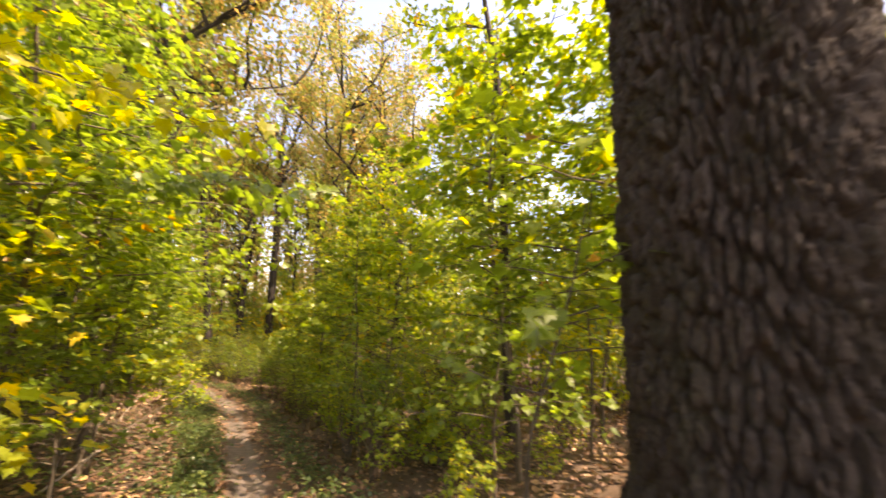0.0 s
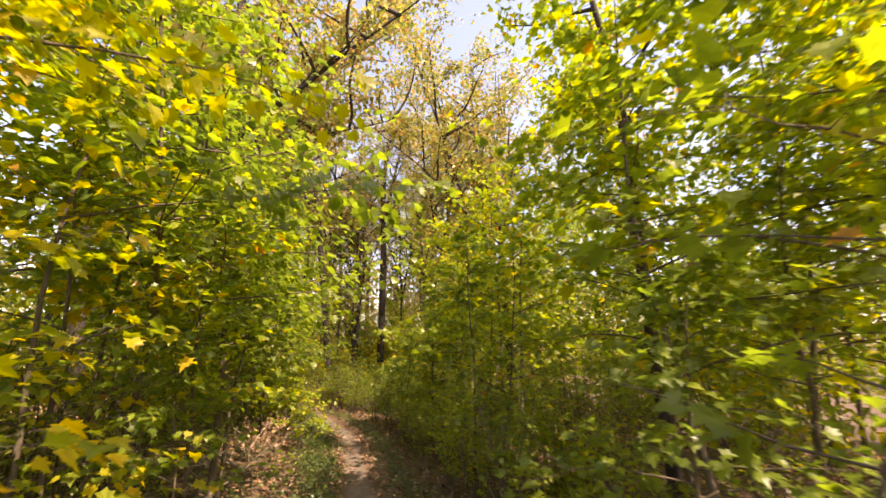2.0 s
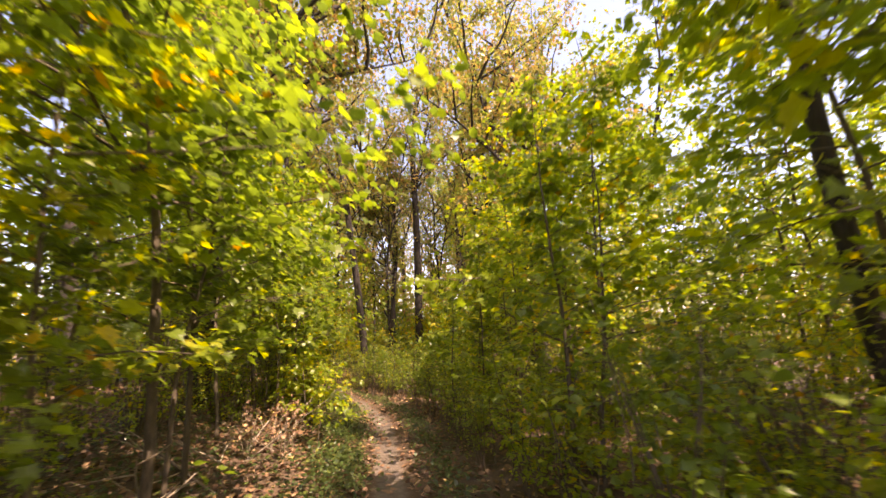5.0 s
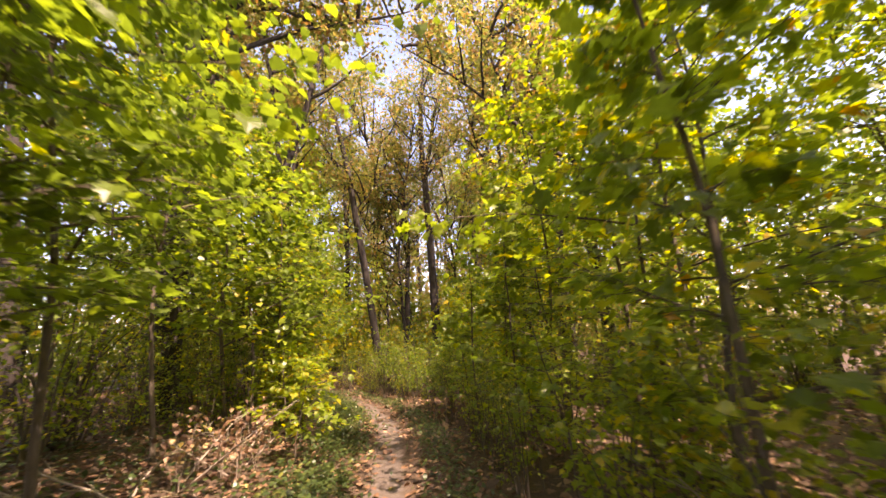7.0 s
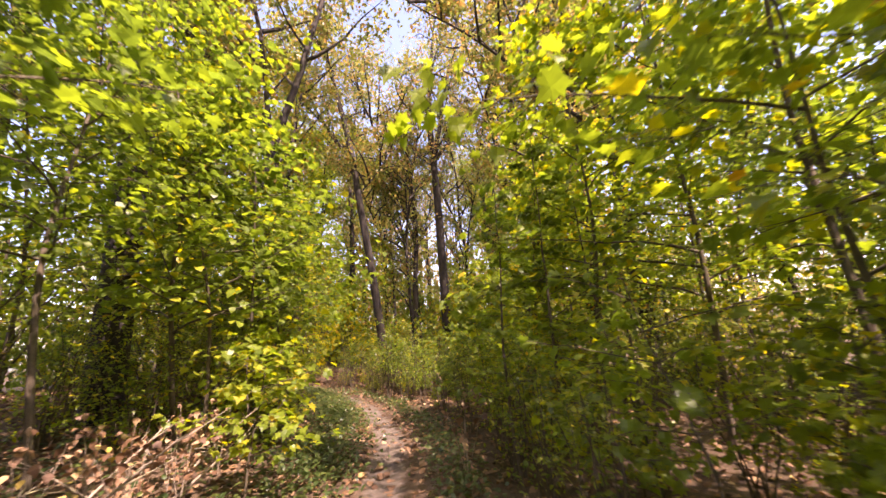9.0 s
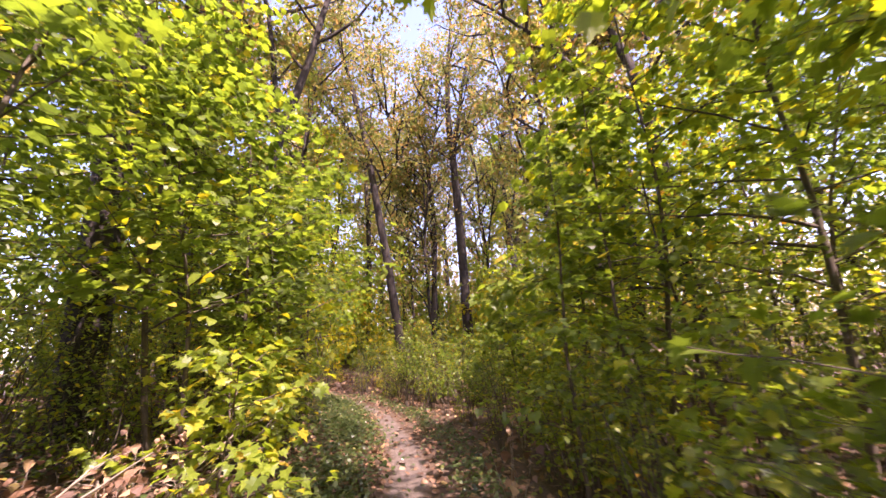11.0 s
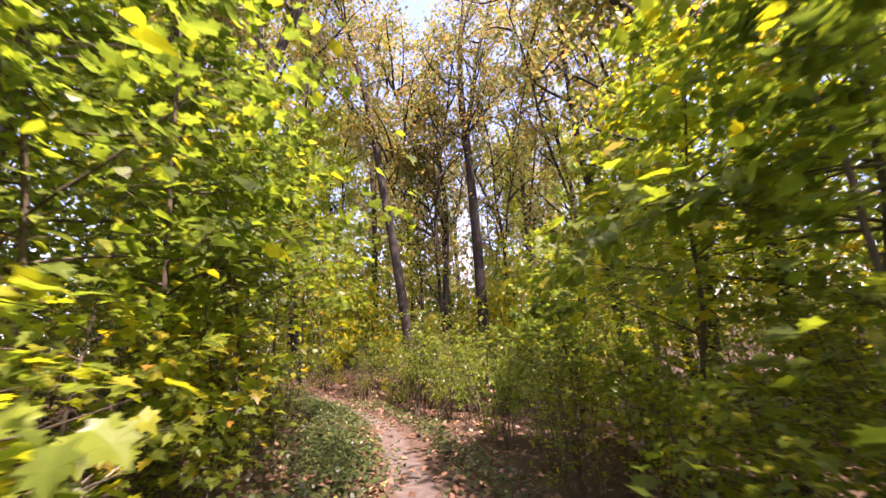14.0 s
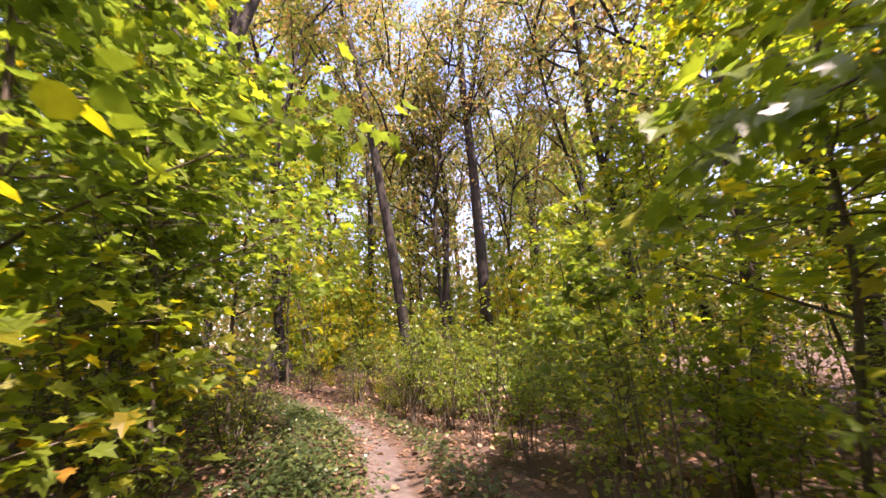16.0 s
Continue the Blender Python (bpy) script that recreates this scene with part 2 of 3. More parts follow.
def sapling(name, tall, spread, count, size, shape, mat, seed, first=0.25, label="", category="tree", bark=None, lean=0.05, twigs=True):
    """A thin stem, side branches with twigs, and leaves set along the twigs."""
    rnd = np.random.default_rng(seed)
    top = tagged(new(name), label, category)
    wood, spots, heads = Wood(), [], []
    stem = wander((0, 0, -0.05), (rnd.normal(0, lean), rnd.normal(0, lean), 1), tall, 12, 0.05, rnd, 0.02)
    wood.limb(stem, 0.007 + 0.0045 * tall, 0.004, 7)
    n_br = int(7 + 3.2 * tall)
    for i in range(n_br):
        u = first + (0.98 - first) * (i + rnd.uniform(0, 1)) / n_br
        at = stem[min(int(u * 12), 11)] + (stem[min(int(u * 12) + 1, 12)] - stem[min(int(u * 12), 11)]) * (u * 12 % 1)
        yaw = i * 2.4 + rnd.normal(0, 0.4)
        reach = spread * (1.15 - 0.75 * u) * rnd.uniform(0.65, 1.2)
        br = wander(at, (np.cos(yaw), np.sin(yaw), rnd.uniform(0.15, 0.6)), reach, 6, 0.10, rnd, -0.03)
        wood.limb(br, 0.004 + 0.006 * reach, 0.002, 4)
        for j in range(1, 7):
            spots.append(br[j]), heads.append(yaw - np.pi / 2)
            for sgn in (-1, 1):
                tw = yaw + sgn * rnd.uniform(0.5, 1.1)
                twig = wander(br[j], (np.cos(tw), np.sin(tw), rnd.uniform(-0.1, 0.3)), reach * rnd.uniform(0.2, 0.5), 2, 0.15, rnd, -0.04)
                if twigs and (sgn > 0 and j % 2 if tall > 7 else sgn > 0 or j % 2):
                    wood.limb(twig, 0.003, 0.0012, 3)
                for q in twig[1:]:
                    spots.append(q), heads.append(tw - np.pi / 2)
    spots, heads = np.array(spots), np.array(heads)
    pick = rnd.integers(0, len(spots), count)
    where = spots[pick] + rnd.normal(0, 0.035 + 0.02 * spread, (count, 3))
    v, f = leaves(shape, where, size * rnd.uniform(0.6, 1.25, count), 0.4, rnd, heads[pick])
    part("stem", wood.mesh("stem", bark or bark_stem), top)
    part("foliage", mesh_of("foliage", v, f, mat), top)
    return top


def shrub(name, tall, wide, count, size, shape, mat, seed, label="", category="shrub", twigs=True, bare=1):
    """Several arching stems from one root, leafy nearly to the ground."""
    rnd = np.random.default_rng(seed)
    top = tagged(new(name), label, category)
    wood, spots = Wood(), []
    for i in range(rnd.integers(7, 11)):
        yaw = rnd.uniform(0, 2 * np.pi)
        out = rnd.uniform(0.15, 0.6) * wide / tall * (1.0 if bare == 1 else 0.6)
        stem = wander((rnd.normal(0, 0.08), rnd.normal(0, 0.08), -0.05), (np.cos(yaw) * out, np.sin(yaw) * out, 1), tall * rnd.uniform(0.7, 1.1), 8, 0.09, rnd)
        wood.limb(stem, 0.007 + 0.004 * tall, 0.002, 5)
        for j in range(bare, 9):
            for pair in (0, 1):
                tw = rnd.uniform(0, 2 * np.pi)
                twig = wander(stem[j], (np.cos(tw), np.sin(tw), rnd.uniform(0.0, 0.6)), wide * rnd.uniform(0.15, 0.42), 2, 0.16, rnd, -0.03)
                if twigs and pair == 0:
                    wood.limb(twig, 0.003, 0.001, 3)
                spots.extend(twig[1:])
    spots = np.array(spots)
    where = spots[rnd.integers(0, len(spots), count)] + rnd.normal(0, 0.05, (count, 3))
    v, f = leaves(shape, where, size * rnd.uniform(0.55, 1.3, count), 0.3, rnd)
    part("stem", wood.mesh("stem", bark_stem), top)
    part("foliage", mesh_of("foliage", v, f, mat), top)
    return top


def forest_tree(name, tall, girth, fork, count, size, mat, seed, label="", spread=3.6, bare=0.4, lean=None, leads=()):
    """A tall tree: tapered trunk that divides at the fork, limbs, twigs and an airy crown.
    leads: limbs as (share of the trunk's height, slant aside, slant ahead, length, share of the girth, lift)."""
    rnd = np.random.default_rng(seed)
    top = tagged(new(name), label, "tree")
    trunk, limbs, spots = Wood(), Wood(), []
    way = (lean, 0, 1) if lean is not None else (rnd.normal(0, 0.04), rnd.normal(0, 0.04), 1)
    low = wander((0, 0, -0.15), way, fork, 10, 0.025 if lean is None else 0.012, rnd, 0.01 if lean is None else 0.0)
    trunk.limb(np.vstack([low[:1] - (0, 0, 0.1), low]), girth / 2, girth * 0.36, 12)
    leaders = []
    for share, aside, ahead, length, thick, lift in leads:
        k = min(int(share * 10), 9)
        at = low[k] + (low[k + 1] - low[k]) * (share * 10 - k)
        ln = wander(at, (aside, ahead, 1), length, 12, 0.05, rnd, lift)
        fork_limb = Wood()
        fork_limb.limb(ln, girth * thick, 0.015, 8)
        part("limb", fork_limb.mesh("limb", bark_tree), top)
        leaders.append(ln)
    n_lead = 0 if leads else int(rnd.integers(2, 4))
    for i in range(n_lead):
        yaw = i * 2 * np.pi / n_lead + rnd.uniform(0, 1.2)
        tilt = 0.08 if i == 0 else rnd.uniform(0.22, 0.5)
        at = low[-1] if i == 0 else low[-1 - int(rnd.integers(0, 3))]
        ln = wander(at, (np.cos(yaw) * tilt, np.sin(yaw) * tilt, 1), (tall - fork) * rnd.uniform(0.75, 1.05), 10, 0.07, rnd, 0.02)
        fork_limb = Wood()
        fork_limb.limb(ln, girth * (0.34 if i == 0 else rnd.uniform(0.18, 0.26)), 0.02, 8)
        part("limb", fork_limb.mesh("limb", bark_tree), top)
        leaders.append(ln)
    for line, u0, number in [(low, bare, 3)] + [(ln, 0.12, 12) for ln in leaders]:
        for i in range(number):
            u = (u0 + (0.98 - u0) * (i + rnd.uniform(0, 1)) / number) * (len(line) - 1)
            k = min(int(u), len(line) - 2)
            at = line[k] + (line[k + 1] - line[k]) * (u - k)
            yaw = rnd.uniform(0, 2 * np.pi)
            reach = spread * rnd.uniform(0.35, 1.0)
            br = wander(at, (np.cos(yaw), np.sin(yaw), rnd.uniform(0.5, 1.6)), reach, 7, 0.13, rnd, -0.02)
            limbs.limb(br, 0.02 + 0.014 * reach, 0.006, 5)
            for j in range(2, 8):
                for pair in (0, 1):
                    tw = rnd.uniform(0, 2 * np.pi)
                    twig = wander(br[j], (np.cos(tw), np.sin(tw), rnd.uniform(-0.3, 0.7)), reach * rnd.uniform(0.15, 0.45), 2, 0.2, rnd)
                    if pair == 0:
                        limbs.limb(twig, 0.009, 0.003, 3)
                    spots.extend(twig[1:])
    spots = np.array(spots)
    where = spots[rnd.integers(0, len(spots), count)] + rnd.normal(0, 0.2, (count, 3))
    v, f = leaves(SIMPLE, where, size * rnd.uniform(0.6, 1.3, count), 0.3, rnd)
    part("trunk", trunk.mesh("trunk", bark_tree), top)
    part("branchwork", limbs.mesh("branchwork", bark_tree), top)
    part("crown", mesh_of("crown", v, f, mat), top)
    return top


def stand(thing, s, n, turn=0.0, scale=1.0, lean=(0, 0), first=False):
    """Sets a thing, or a copy of it, on the ground at s, n."""
    x, y = plan(s, n)
    m = pose(x, y, float(height(x, y)), lean[0], lean[1], turn) @ Matrix.Scale(scale, 4)
    if first:
        thing.matrix_world = m
        return thing
    return copy_thing(thing, m)


# ---- ground ----
def build_ground():
    near = np.arange(-14, 44.01, 0.2)
    coord = np.concatenate([-np.geomspace(900, 15, 26), near, np.geomspace(45.5, 900, 24)])
    gs, gn = np.meshgrid(coord, np.concatenate([-np.geomspace(900, 11, 24), np.arange(-10, 10.01, 0.16), np.geomspace(11, 900, 24)]), indexing="ij")
    x, y = plan(gs, gn)
    d = off_trail(x, y)
    bed = np.exp(-(d / 0.26) ** 2)
    far = np.clip((np.hypot(x, y) - 70) / 200, 0, 1)
    z = height(x, y) * (1 - far) - 2.0 * far - 0.05 * bed
    rows, cols = gs.shape
    i = np.arange((rows - 1) * (cols - 1))
    p = (i // (cols - 1)) * cols + i % (cols - 1)
    me = mesh_of("ground", np.stack([x, y, z], -1).reshape(-1, 3), np.stack([p, p + cols, p + cols + 1, p + 1], 1), soil, True)
    at = me.attributes.new("trail", "FLOAT", "POINT")
    at.data.foreach_set("value", bed.ravel().astype(np.float32))
    return tagged(new("ground", me), "forest floor of brown leaf litter with a narrow trodden dirt trail", "ground", kind="structure")


build_ground()


# ---- the great oak beside the start ----
def great_oak():
    rnd = np.random.default_rng(3)
    top = tagged(new("oak_tree"), "massive old oak trunk with deeply furrowed grey-brown bark", "tree")
    nt, nz, tall, r0 = 400, 330, 5.4, 0.62
    a = np.arange(nt) * 2 * np.pi / nt
    th, z = np.meshgrid(a + 0.55 * np.sin(a - 0.88), -0.3 + (tall + 0.3) * np.linspace(0, 1, nz) ** 1.15)

    def plates(wide, tall_cell, shear):
        """Distance to the nearest crack, and a tone for each plate of bark."""
        u = th * wide / (2 * np.pi) + shear * (np.sin(z * 2.3 + 1.5 * np.sin(th * 3)) + 0.5 * np.sin(z * 7.1 + th * 5) + 0.22 * np.sin(z * 23 + th * 17))
        v = z / tall_cell + 0.25 * np.sin(th * 13 + z * 2) + 0.12 * np.sin(th * 41 + z * 9)
        jit = rnd.uniform(0, 1, (wide, 90, 3))
        f1, f2, tone = np.full(u.shape, 9.0), np.full(u.shape, 9.0), np.zeros(u.shape)
        iu, iv = np.floor(u).astype(int), np.floor(v).astype(int)
        for da in (-1, 0, 1):
            for db in (-1, 0, 1):
                cu, cv = iu + da, iv + db
                q = jit[cu % wide, cv % 90]
                dist = np.hypot(cu + 0.2 + 0.6 * q[..., 0] - u, (cv + q[..., 1] - v) * 0.62)
                closer = dist < f1
                f2 = np.where(closer, f1, np.minimum(f2, dist))
                tone = np.where(closer, q[..., 2], tone)
                f1 = np.where(closer, dist, f1)
        return f2 - f1, tone, v - np.floor(v)

    crack, tone, along = plates(66, 0.24, 0.30)
    chip, chip_tone, _ = plates(120, 0.085, 0.5)
    plate = np.clip((crack - 0.06) / 0.16, 0, 1)
    plate = plate * plate * (3 - 2 * plate)
    flake = np.clip(chip / 0.22, 0, 1)
    relief = 0.062 * plate * (0.55 + 0.6 * tone) + 0.022 * flake * plate * (0.25 + chip_tone) + 0.016 * plate * (0.5 - along)
    relief = relief + 0.0025 * rnd.normal(0, 1, z.shape)
    flare = 0.32 * np.exp(-np.clip(z, 0, 9) / 0.45) * (1 + 0.25 * np.sin(5 * th + 1))
    r = r0 * (1.05 - 0.022 * z) + flare + relief - 0.045 + 0.02 * np.sin(2 * th + z) + 0.015 * np.sin(3 * th - 0.7 * z)
    x, y = r * np.cos(th) - 0.010 * z, r * np.sin(th)
    i = np.arange((nz - 1) * nt)
    a, b = i // nt, i % nt
    faces = np.stack([a * nt + b, a * nt + (b + 1) % nt, (a + 1) * nt + (b + 1) % nt, (a + 1) * nt + b], 1)
    part("trunk", mesh_of("trunk", np.stack([x, y, z], -1).reshape(-1, 3), faces, bark_oak, True), top)
    limbs, spots = Wood(), []
    limbs.limb(wander((-0.06, 0, tall - 0.2), (0, 0, 1), 6.5, 9, 0.03, rnd), 0.52, 0.3, 16)
    for k in range(7):
        yaw = rnd.uniform(-1.3, 1.3) - 0.9
        br = wander((-0.08, 0, tall + 0.8 * k), (np.cos(yaw), np.sin(yaw), 0.8), rnd.uniform(4, 6), 8, 0.1, rnd)
        limbs.limb(br, 0.16, 0.03, 8)
        for j in range(3, 9):
            twig = wander(br[j], rnd.normal(0, 1, 3), 1.6, 4, 0.2, rnd)
            limbs.limb(twig, 0.02, 0.006, 4)
            spots.extend(twig[1:])
    part("branchwork", limbs.mesh("branchwork", bark_tree), top)
    spots = np.array(spots)
    v, f = leaves(SIMPLE, spots[rnd.integers(0, len(spots), 900)] + rnd.normal(0, 0.2, (900, 3)), rnd.uniform(0.08, 0.16, 900), 0.3, rnd)
    part("crown", mesh_of("crown", v, f, leaf_oak), top)
    top.matrix_world = pose(1.80, 2.18, float(height(1.80, 2.18)))
    return top


great_oak()

# ---- forest trees ----
OAK_LABEL = "tall slender oak with forked trunk and thin yellow-brown autumn crown"
trees = [
    forest_tree("forest_tree", 26, 0.58, 11.5, 6500, 0.20, leaf_oak, 11, OAK_LABEL, 5.0, 0.9),
    forest_tree("forest_tree", 25, 0.48, 11.0, 6500, 0.20, leaf_oak, 12, OAK_LABEL, 4.6, 0.9),
    forest_tree("forest_tree", 26, 0.42, 8.0, 7000, 0.20, leaf_oak, 13, OAK_LABEL, 5.2, 0.7),
    forest_tree("forest_tree", 20, 0.34, 7.0, 7000, 0.21, leaf_lime, 14, "slim forest tree with yellowing green crown", 4.4, 0.5),
    forest_tree("forest_tree", 17, 0.19, 6.5, 2800, 0.18, leaf_oak, 15, "thin young oak with sparse yellow-brown leaves", 3.0, 0.35),
    forest_tree("forest_tree", 26, 0.50, 11.0, 2600, 0.20, leaf_oak, 51, "tall oak with a sparse crown thinned to let the sun through", 5.0, 0.9),
]
TREES = [  # kind, s, n, turn, scale
    (2, 25.5, -6.2, 150, 1.0), (2, 34.0, 0.5, 20, 1.05),
    (0, 46.0, -7.5, 40, 0.95), (1, 48.0, 6.0, 0, 1.0), (4, 34.5, 1.75, 120, 1.1), (4, 33.2, -3.2, 200, 1.1), (4, 39.4, 0.1, 80, 1.2),
    (1, 37.3, 5.2, 250, 1.0), (4, 32.4, 0.2, 10, 1.1), (2, 31.0, -6.3, 30, 1.0),
    (3, 40.6, -7.5, 300, 1.1), (2, 25.5, -8.5, 260, 0.9), (1, 24.0, 9.5, 20, 1.0), (3, 33.0, 9.0, 60, 1.2), (0, 42.0, 10.0, 100, 1.0),
    (4, 44.0, 3.5, 180, 1.2), (4, 46.0, -4.0, 220, 1.2), (3, 45.0, -12.0, 15, 1.1), (0, 36.0, -12.5, 330, 1.0), (1, 18.0, 11.0, 75, 1.0),
    (3, 52.0, 9.0, 140, 1.2), (0, 55.0, -1.0, 45, 1.1), (2, 56.0, -10.0, 5, 1.1), (1, 53.0, 16.0, 90, 1.1), (2, 28.0, 15.0, 190, 1.0),
    # the trees at negative s stand unseen behind the walk, kept for their shade
    (3, 22.0, -15.0, 270, 1.1), (1, 10.0, -17.0, 33, 1.0), (2, 4.0, 12.0, 66, 1.0), (0, -9.0, 5.0, 12, 1.0), (3, -8.0, -8.0, 111, 1.0),
    (1, -14.0, 0.5, 222, 1.0), (2, -2.0, 10.0, 93, 1.0), (0, 62.0, 5.0, 61, 1.2), (3, 60.0, -17.0, 170, 1.2), (1, 44.0, 20.0, 310, 1.1),
    (2, 27.0, 6.0, 300, 0.9), (0, 23.5, 8.6, 140, 0.9), (0, 20.5, 7.6, 10, 0.95), (2, 15.0, 8.0, 280, 1.0), (1, 36.0, -6.0, 77, 1.0), (3, 37.0, 8.5, 130, 1.0),
]
used = set()
for kind, s, n, turn, scale in TREES:
    # sun-side oaks get the thinned crown, so more sun reaches the thicket
    kind = 5 if kind < 3 and s < 24 and n < 3 else kind
    stand(trees[kind], s, n, turn, scale, first=kind not in used)
    used.add(kind)

# the oaks that show their forks: two beyond the bend, a gnarled one in the thicket
AHEAD = 27.3
stand(forest_tree("forest_tree", 28, 0.62, 14.6, 7500, 0.20, leaf_oak, 16, "tall straight oak dividing high into four spreading limbs", 4.6, 0.92, 0.0,
                  ((1.0, -0.07, 0.0, 12, 0.36, 0.01), (0.98, 0.26, 0.0, 12, 0.28, 0.0), (0.96, 0.85, 0.1, 11, 0.20, 0.0), (0.93, -1.3, 0.0, 6.5, 0.09, 0.0))), 31.5, -1.75, AHEAD, first=True)
stand(forest_tree("forest_tree", 26, 0.50, 12.8, 6500, 0.20, leaf_oak, 17, "tall slender oak leaning slightly, forked high up", 4.2, 0.92, -0.10,
                  ((1.0, -0.17, 0.0, 12, 0.38, 0.01), (0.97, -0.55, 0.0, 11, 0.24, 0.0), (0.82, 0.7, 0.2, 4.5, 0.10, 0.0))), 29.3, 1.75, AHEAD, first=True)
stand(forest_tree("forest_tree", 20, 0.50, 9.3, 9000, 0.20, leaf_oak, 18, "gnarled oak with a long crooked limb sweeping aside", 4.6, 0.94, -0.03,
                  ((1.0, -0.18, 0.0, 8.5, 0.42, 0.0), (0.985, -1.7, -0.1, 9.5, 0.20, 0.06), (0.99, 0.35, 0.1, 7, 0.22, 0.0))), 20.2, -7.8, AHEAD, first=True)
stand(forest_tree("forest_tree", 25, 0.62, 10.5, 13000, 0.20, leaf_oak, 20, "thick-trunked oak whose long limbs reach out over the trail", 4.8, 0.9, 0.02,
                  ((1.0, 0.05, 0.1, 12, 0.36, 0.01), (0.95, 0.75, 0.25, 12, 0.24, 0.0), (0.9, 1.1, -0.5, 9, 0.18, 0.0), (0.98, -0.5, 0.3, 10, 0.22, 0.0), (0.85, 1.6, 0.6, 8, 0.14, 0.01))), 15.0, 5.0, AHEAD, first=True)
stand(forest_tree("forest_tree", 16, 0.27, 7.0, 3500, 0.20, leaf_lime, 19, "dark-barked slim tree standing in the thicket", 3.2, 0.8, 0.0, ((1.0, -0.05, 0.0, 8, 0.4, 0.01), (0.95, 0.4, 0.3, 6, 0.25, 0.0))), 7.5, -5.6, 40, first=True)

for kind, s, n, scale, lean in ((2, 20.6, 6.4, 1.0, (-6, 11)), (2, 21.5, -6.4, 1.0, (0, 0))):
    stand(trees[kind], s, n, 0, scale, lean)  # oaks whose crowns reach over the trail

# ---- saplings ----
MAPLE_GREEN, MAPLE_YELLOW = "young maple sapling with thin stem and bright yellow-green leaves", "young maple sapling with turning yellow leaves"
young = [
    sapling("maple_sapling", 6.5, 1.7, 1700, 0.125, MAPLE, leaf_lime, 21, 0.22, MAPLE_GREEN),
    sapling("maple_sapling", 4.8, 1.5, 1300, 0.115, MAPLE, leaf_lime, 22, 0.3, MAPLE_GREEN),
    sapling("maple_sapling", 5.4, 1.7, 1500, 0.13, MAPLE, leaf_yellow, 23, 0.15, MAPLE_YELLOW),
    sapling("maple_sapling", 3.2, 1.1, 700, 0.125, MAPLE, leaf_green, 24, 0.28, "young maple sapling with broad green leaves"),
    sapling("maple_sapling", 2.0, 0.9, 420, 0.12, MAPLE, leaf_yellow, 25, 0.42, MAPLE_YELLOW),
    sapling("understory_tree", 8.0, 2.3, 2800, 0.12, OVALISH, leaf_lime, 26, 0.2, "slender understory tree with yellow-green leaves"),
    sapling("understory_tree", 9.0, 2.9, 3000, 0.13, OVALISH, leaf_green, 27, 0.3, "spreading understory tree with green leaves"),
    sapling("maple_sapling", 5.0, 0.8, 650, 0.12, MAPLE, leaf_green, 28, 0.2, "narrow young maple with sparse green leaves"),
    sapling("maple_sapling", 4.8, 1.5, 1300, 0.115, MAPLE, leaf_green, 29, 0.3, "young maple sapling with broad green leaves"),
    sapling("maple_sapling", 1.9, 0.9, 380, 0.115, MAPLE, leaf_lime, 30, 0.25, "low maple sapling with broad lime-green leaves"),
]
deep_trees = [
    sapling("understory_tree", 8.0, 2.6, 1500, 0.19, SIMPLE, leaf_lime, 41, 0.12, "leafy young tree deep in the wood", twigs=False),
    sapling("understory_tree", 7.0, 2.4, 1400, 0.19, SIMPLE, leaf_green, 42, 0.12, "leafy young tree deep in the wood", twigs=False),
]
